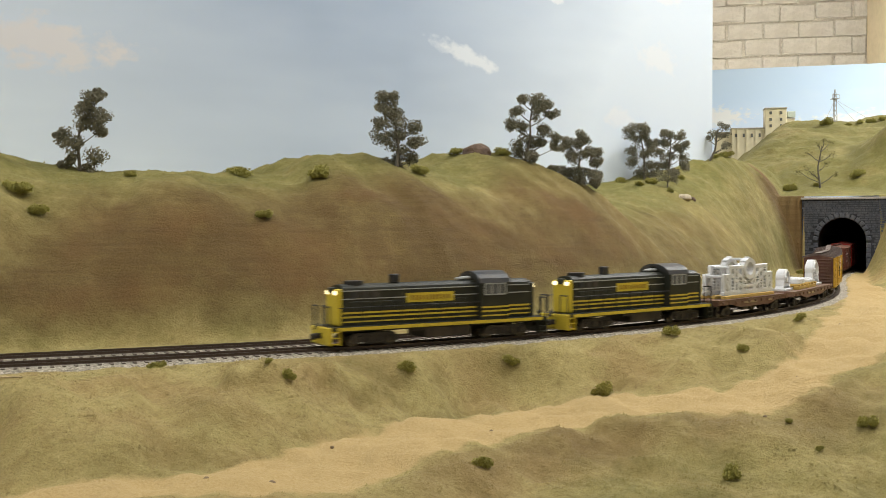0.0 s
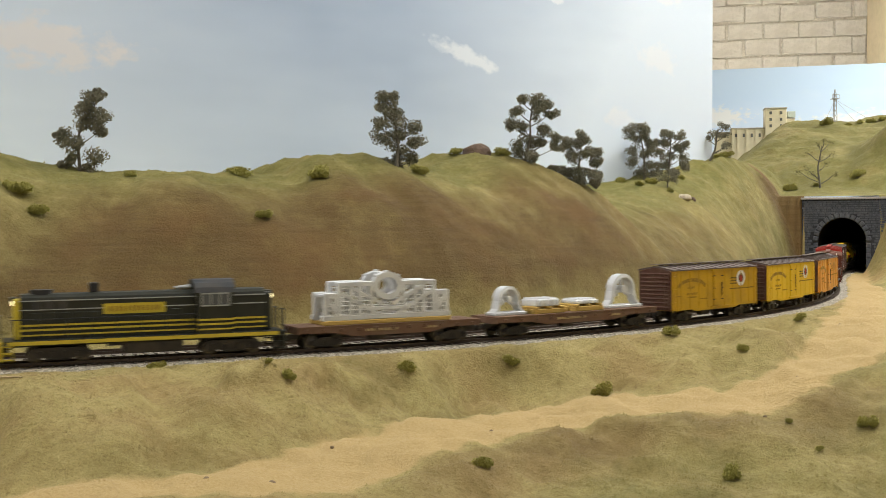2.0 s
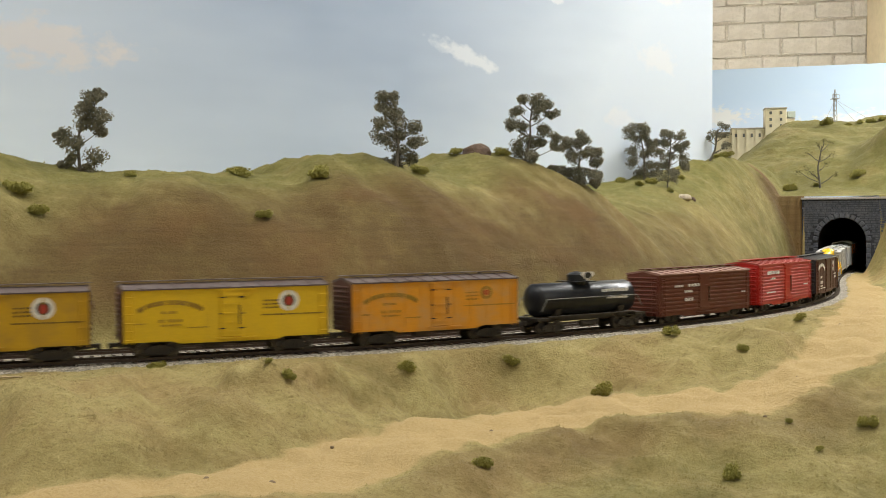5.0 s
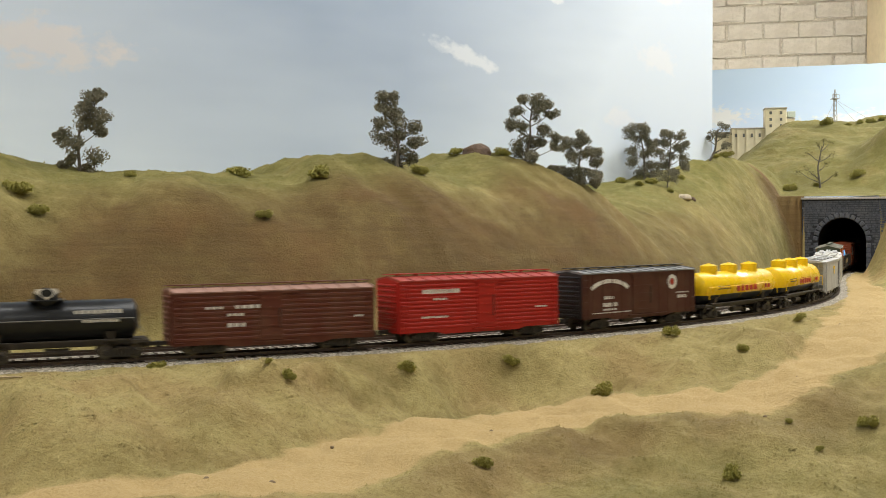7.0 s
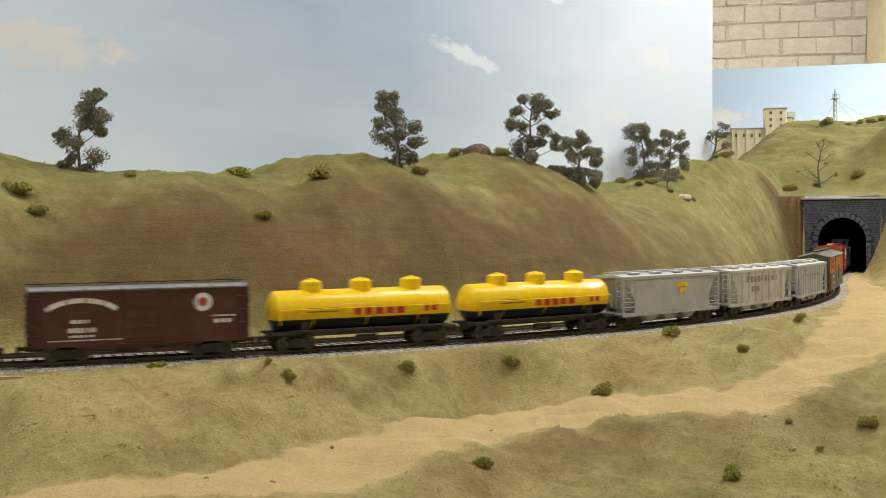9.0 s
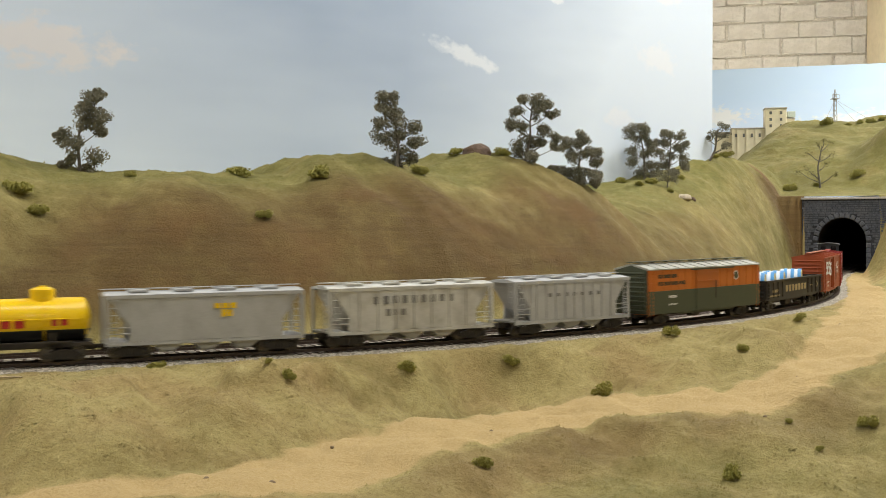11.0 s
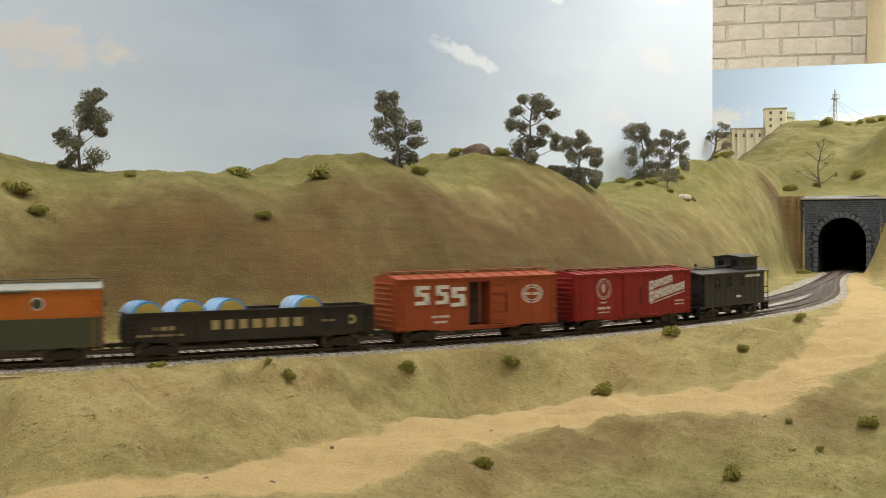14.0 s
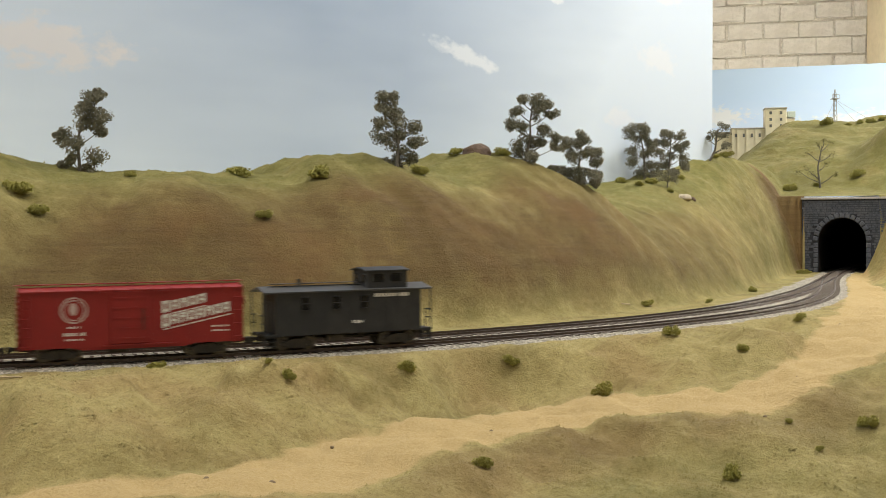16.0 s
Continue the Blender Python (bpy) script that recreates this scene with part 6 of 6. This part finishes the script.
add(reefer("golden yellow wooden reefer car with brown ends and round emblem", .0700, M_YELLOW, False), -.153, -.013)
add(reefer("lemon yellow wooden reefer car with brown ends and round emblem", .0695, M_YELLOW2, False), .0071, .1471)
add(reefer("faded orange reefer car with brown roof and weathered lettering", .0692, M_ORANGE, True), .1630, .3015)

add(black_tank(), .3195, .4405)

c = box_car("stock_car", "oxide brown slatted stock car with pale lettering bars", .0710, M_STOCK, M_STOCK, paint("dusty_pink_roof", (.30, .17, .13), .6), M_STOCK, zb=.0072, ze=.0425, zp=.0452, slats=9, door=(.004, .017))
for k, (x0, x1, z, h, n) in enumerate(((.0500, .0370, .0320, .0020, 3), (.0300, .0110, .0322, .0026, 4), (.0350, .0230, .0270, .0020, 3), (.0350, .0215, .0200, .0030, 3), (-.0560, -.0630, .0230, .0015, 2))):
    bars(c, M_WHITE, x0, x1, z, h, n, .3, y=HW + .0007, seed=90 + k)
add(c, .4533, .5965)

c = box_car("stock_car", "bright red slatted stock car with white lettering bars", .0710, M_RED, M_RED, paint("red_roof", (.36, .05, .04), .4), M_RED, zb=.0080, ze=.0458, zp=.0486, slats=11, door=(-.004, .017))
bars(c, M_WHITE, .0520, .0200, .0378, .0034, 9, .2, y=HW + .0007, seed=101)
bars(c, M_WHITE, .0430, .0310, .0322, .0018, 4, .3, y=HW + .0007, seed=102)
bars(c, M_WHITE, .0530, .0300, .0190, .0016, 7, .3, y=HW + .0007, seed=103)
bars(c, M_WHITE, -.0490, -.0600, .0230, .0014, 5, .3, y=HW + .0007, seed=104)
add(c, .6133, .7553)

c = box_car("box_car", "dark tuscan brown box car with grey roof and ring emblem", .0702, M_TUSCAN, M_BLACK, paint("dull_grey_roof", (.20, .20, .20), .45, (.1, .1, .1), .4), M_BLACK, door=(-.002, .026), rivets=12)
arc_marks(c, M_WHITE, .0380, .0285, .0245, 152, 28, .0032, 17, flat=.46)
for k, (x0, x1, z, h, n) in enumerate(((.0450, .0330, .0262, .0026, 4), (.0465, .0290, .0205, .0034, 5), (.0460, .0300, .0166, .0016, 6), (.0590, .0120, .0140, .0009, 14), (-.0450, -.0620, .0270, .0012, 6), (-.0470, -.0600, .0235, .0030, 3))):
    bars(c, M_WHITE, x0, x1, z, h, n, .25, seed=110 + k)
disc(c, M_WHITE, -.0400, .0365, .0062, inner=.0030)
disc(c, M_MARKRED, -.0400, .0365, .0028, sx=.8)
add(c, .7785, .9190)

add(yellow_tank("yellow over black three-dome tank car with red lettering bars"), .9360, 1.0770)
add(yellow_tank("second yellow over black three-dome tank car, red lettering bars"), 1.0905, 1.2315)

add(hopper("light grey covered hopper car with yellow emblem", .0665, M_HOPPER, 0, M_TANKYEL, [(-.004, -.020, .0335, .0040, 3, .1), (-.009, -.017, .0285, .0050, 2, .1)]), 1.2385, 1.3715)
add(hopper("weathered pale grey covered hopper car with dark lettering bars", .0670, M_HOPPER2, 7, M_GREYMARK, [(.034, -.034, .0330, .0060, 9, .4), (.024, .006, .0240, .0050, 3, .4)]), 1.3880, 1.5220)
add(hopper("light grey ribbed covered hopper car", .0607, M_HOPPER, 9, M_GREYMARK, [(.030, -.030, .0310, .0030, 7, .55)]), 1.5400, 1.6610)

c = box_car("box_car", "orange over olive green box car with silver roof", .0880, M_BOXORANGE, M_GREEN, M_ALU, M_GREEN, zb=.0095, ze=.0472, zp=.0515, trim=M_GREEN, door=(-.0005, .036), door_mat=paint("door_orange", (.40, .115, .02), .5), rivets=16)
bm = bmesh.new()
box(bm, 0, HW + .0005, .0192, .1755, .0013, .0194)
part("lower_side", bm, M_GREEN, c, "olive green lower side")
plate(c, M_GREEN, -.0005, .0192, .0362, .0194, "lower_door", y=HW + .0012)
bars(c, M_DARKMARK, .0740, .0460, .0412, .0034, 8, .12, seed=121)
bars(c, M_DARKMARK, .0740, .0320, .0350, .0034, 11, .12, seed=122)
bars(c, M_WHITE, .0600, .0480, .0236, .0024, 4, .3, y=HW + .0012, seed=123)
bars(c, M_WHITE, .0600, .0470, .0170, .0014, 6, .3, y=HW + .0012, seed=124)
disc(c, M_WHITE, -.0480, .0385, .0042)
disc(c, M_GREEN, -.0480, .0385, .0033, lift=.0002)
add(c, 1.6803, 1.8563)

add(gondola("long black gondola car with cream lettering bars, loaded with drums", .0865), 1.8695, 2.0425)
for back in (.049, .104, .132, .160):
    carried(cable_reel(), 1.8695, 2.0425, back - .0865, .0256, 15)

c = box_car("box_car", "rust orange-red box car with open door and large white marks", .0715, M_RUST, M_RUST, M_RUST, M_RUST, ze=.0468, zp=.0502, door=(-.0175, .0170), rivets=12, open_door=(.0095, -.0090))
for x, w, z, h in ((.0500, .0125, .0345, .0160), (.0330, .0110, .0345, .0160), (.0190, .0125, .0325, .0165)):
    m0 = bmesh.new()
    for dz, k in ((.5, 1), (.1, .8), (-.4, 1)):
        box(m0, x, HW + .0006, z + dz * h * .78, w * k, .0004, h * .17)
    box(m0, x + w * .30, HW + .0006, z + h * .22, w * .34, .0004, h * .42)
    box(m0, x - w * .30, HW + .0006, z - h * .18, w * .34, .0004, h * .40)
    part("emblem", m0, M_WHITE, c, "large white company mark")
bars(c, M_WHITE, .0420, .0270, .0190, .0020, 6, .3, seed=131)
bars(c, M_WHITE, .0400, .0290, .0150, .0018, 5, .3, seed=132)
disc(c, M_WHITE, -.0480, .0330, .0072, inner=.0064, sx=1.35)
disc(c, M_WHITE, -.0480, .0330, .0054, inner=.0047, sx=1.35)
bars(c, M_WHITE, -.0400, -.0560, .0330, .0022, 7, .3, seed=133)
add(c, 2.0570, 2.2005)

c = box_car("box_car", "crimson red box car with round emblem and slanted white marks", .0710, M_CRIMSON, M_CRIMSON, M_CRIMSON, M_CRIMSON, zb=.0092, ze=.0456, zp=.0477, door=(.0030, .0250), rivets=12)
disc(c, M_PINKMARK, .0380, .0335, .0086, inner=.0076)
disc(c, M_PINKMARK, .0380, .0335, .0068, inner=.0061)
disc(c, M_PINKMARK, .0384, .0342, .0040, sx=.62)
for k, (x0, x1, z, h, n) in enumerate(((.0420, .0340, .0225, .0014, 4), (.0450, .0310, .0180, .0022, 5), (.0440, .0320, .0145, .0012, 6), (-.0500, -.0620, .0200, .0012, 5), (-.0500, -.0620, .0170, .0012, 5))):
    bars(c, M_WHITE, x0, x1, z, h, n, .3, seed=140 + k)
for x0, x1, z, n, h in ((-.0170, -.0470, .0335, 5, .0072), (-.0170, -.0630, .0240, 8, .0076)):
    w = (x0 - x1) / n
    for i in range(n):
        x = x0 - (i + .5) * w
        tall = h * (1.12 if i == 0 else .88)
        m0 = bmesh.new()
        # two uprights and a cross stroke, leaning with the line of the mark
        for bx, bz, bw, bh in ((-.28, 0, .24, 1), (.28, 0, .24, 1), (0, .36, .5, .2), (0, -.30 + .2 * (i % 3), .5, .2)):
            box(m0, x + bx * w, HW + .0004, z + (i + .5) * w * .20 + bz * tall, bw * w, .0004, bh * tall)
        for v in m0.verts:
            v.co.z += -(v.co.x - x) * .20
        part("emblem", m0, M_WHITE, c, "slanted white company mark" if i == 0 else "")
    plate(c, M_WHITE, (x0 + x1) / 2 - .001, z - .0052 + (x0 - x1) * .10, x0 - x1, .0007, "underline", turn=math.atan(.20))
add(c, 2.217, 2.359)
add(caboose(), 2.3700, 2.5025)


# ---------------------------------------------------------------- movement
def along(t):
    """How far the train has come after t seconds."""
    return .20652 * t - .0000848 * (t - 11) ** 2


def riding(t, u, half):
    s, b = along(t) - u, half * .66
    p, q = on_line(s + b)[0], on_line(s - b)[0]
    return Matrix.Translation((p + q) / 2) @ (p - q).to_track_quat("X", "Z").to_matrix().to_4x4()


def wheels(car):
    return [o for o in car.children_recursive if o.data == WHEELSET]


def motions():
    times = [i * .2 for i in range(81)]
    for car, u, half in TRAIN:
        walk(car, [(t, riding(t, u, half)) for t in times])
        # wheels roll with the distance covered
        for w in wheels(car):
            x = w.location.x
            walk(w, [(i / FPS, pose(x, 0, .0048, 0, math.degrees(along(i / FPS) / .0048), 0)) for i in range(481)])
    for load, u, half, place in LOADS:
        walk(load, [(t, riding(t, u, half) @ place) for t in times])


motions()
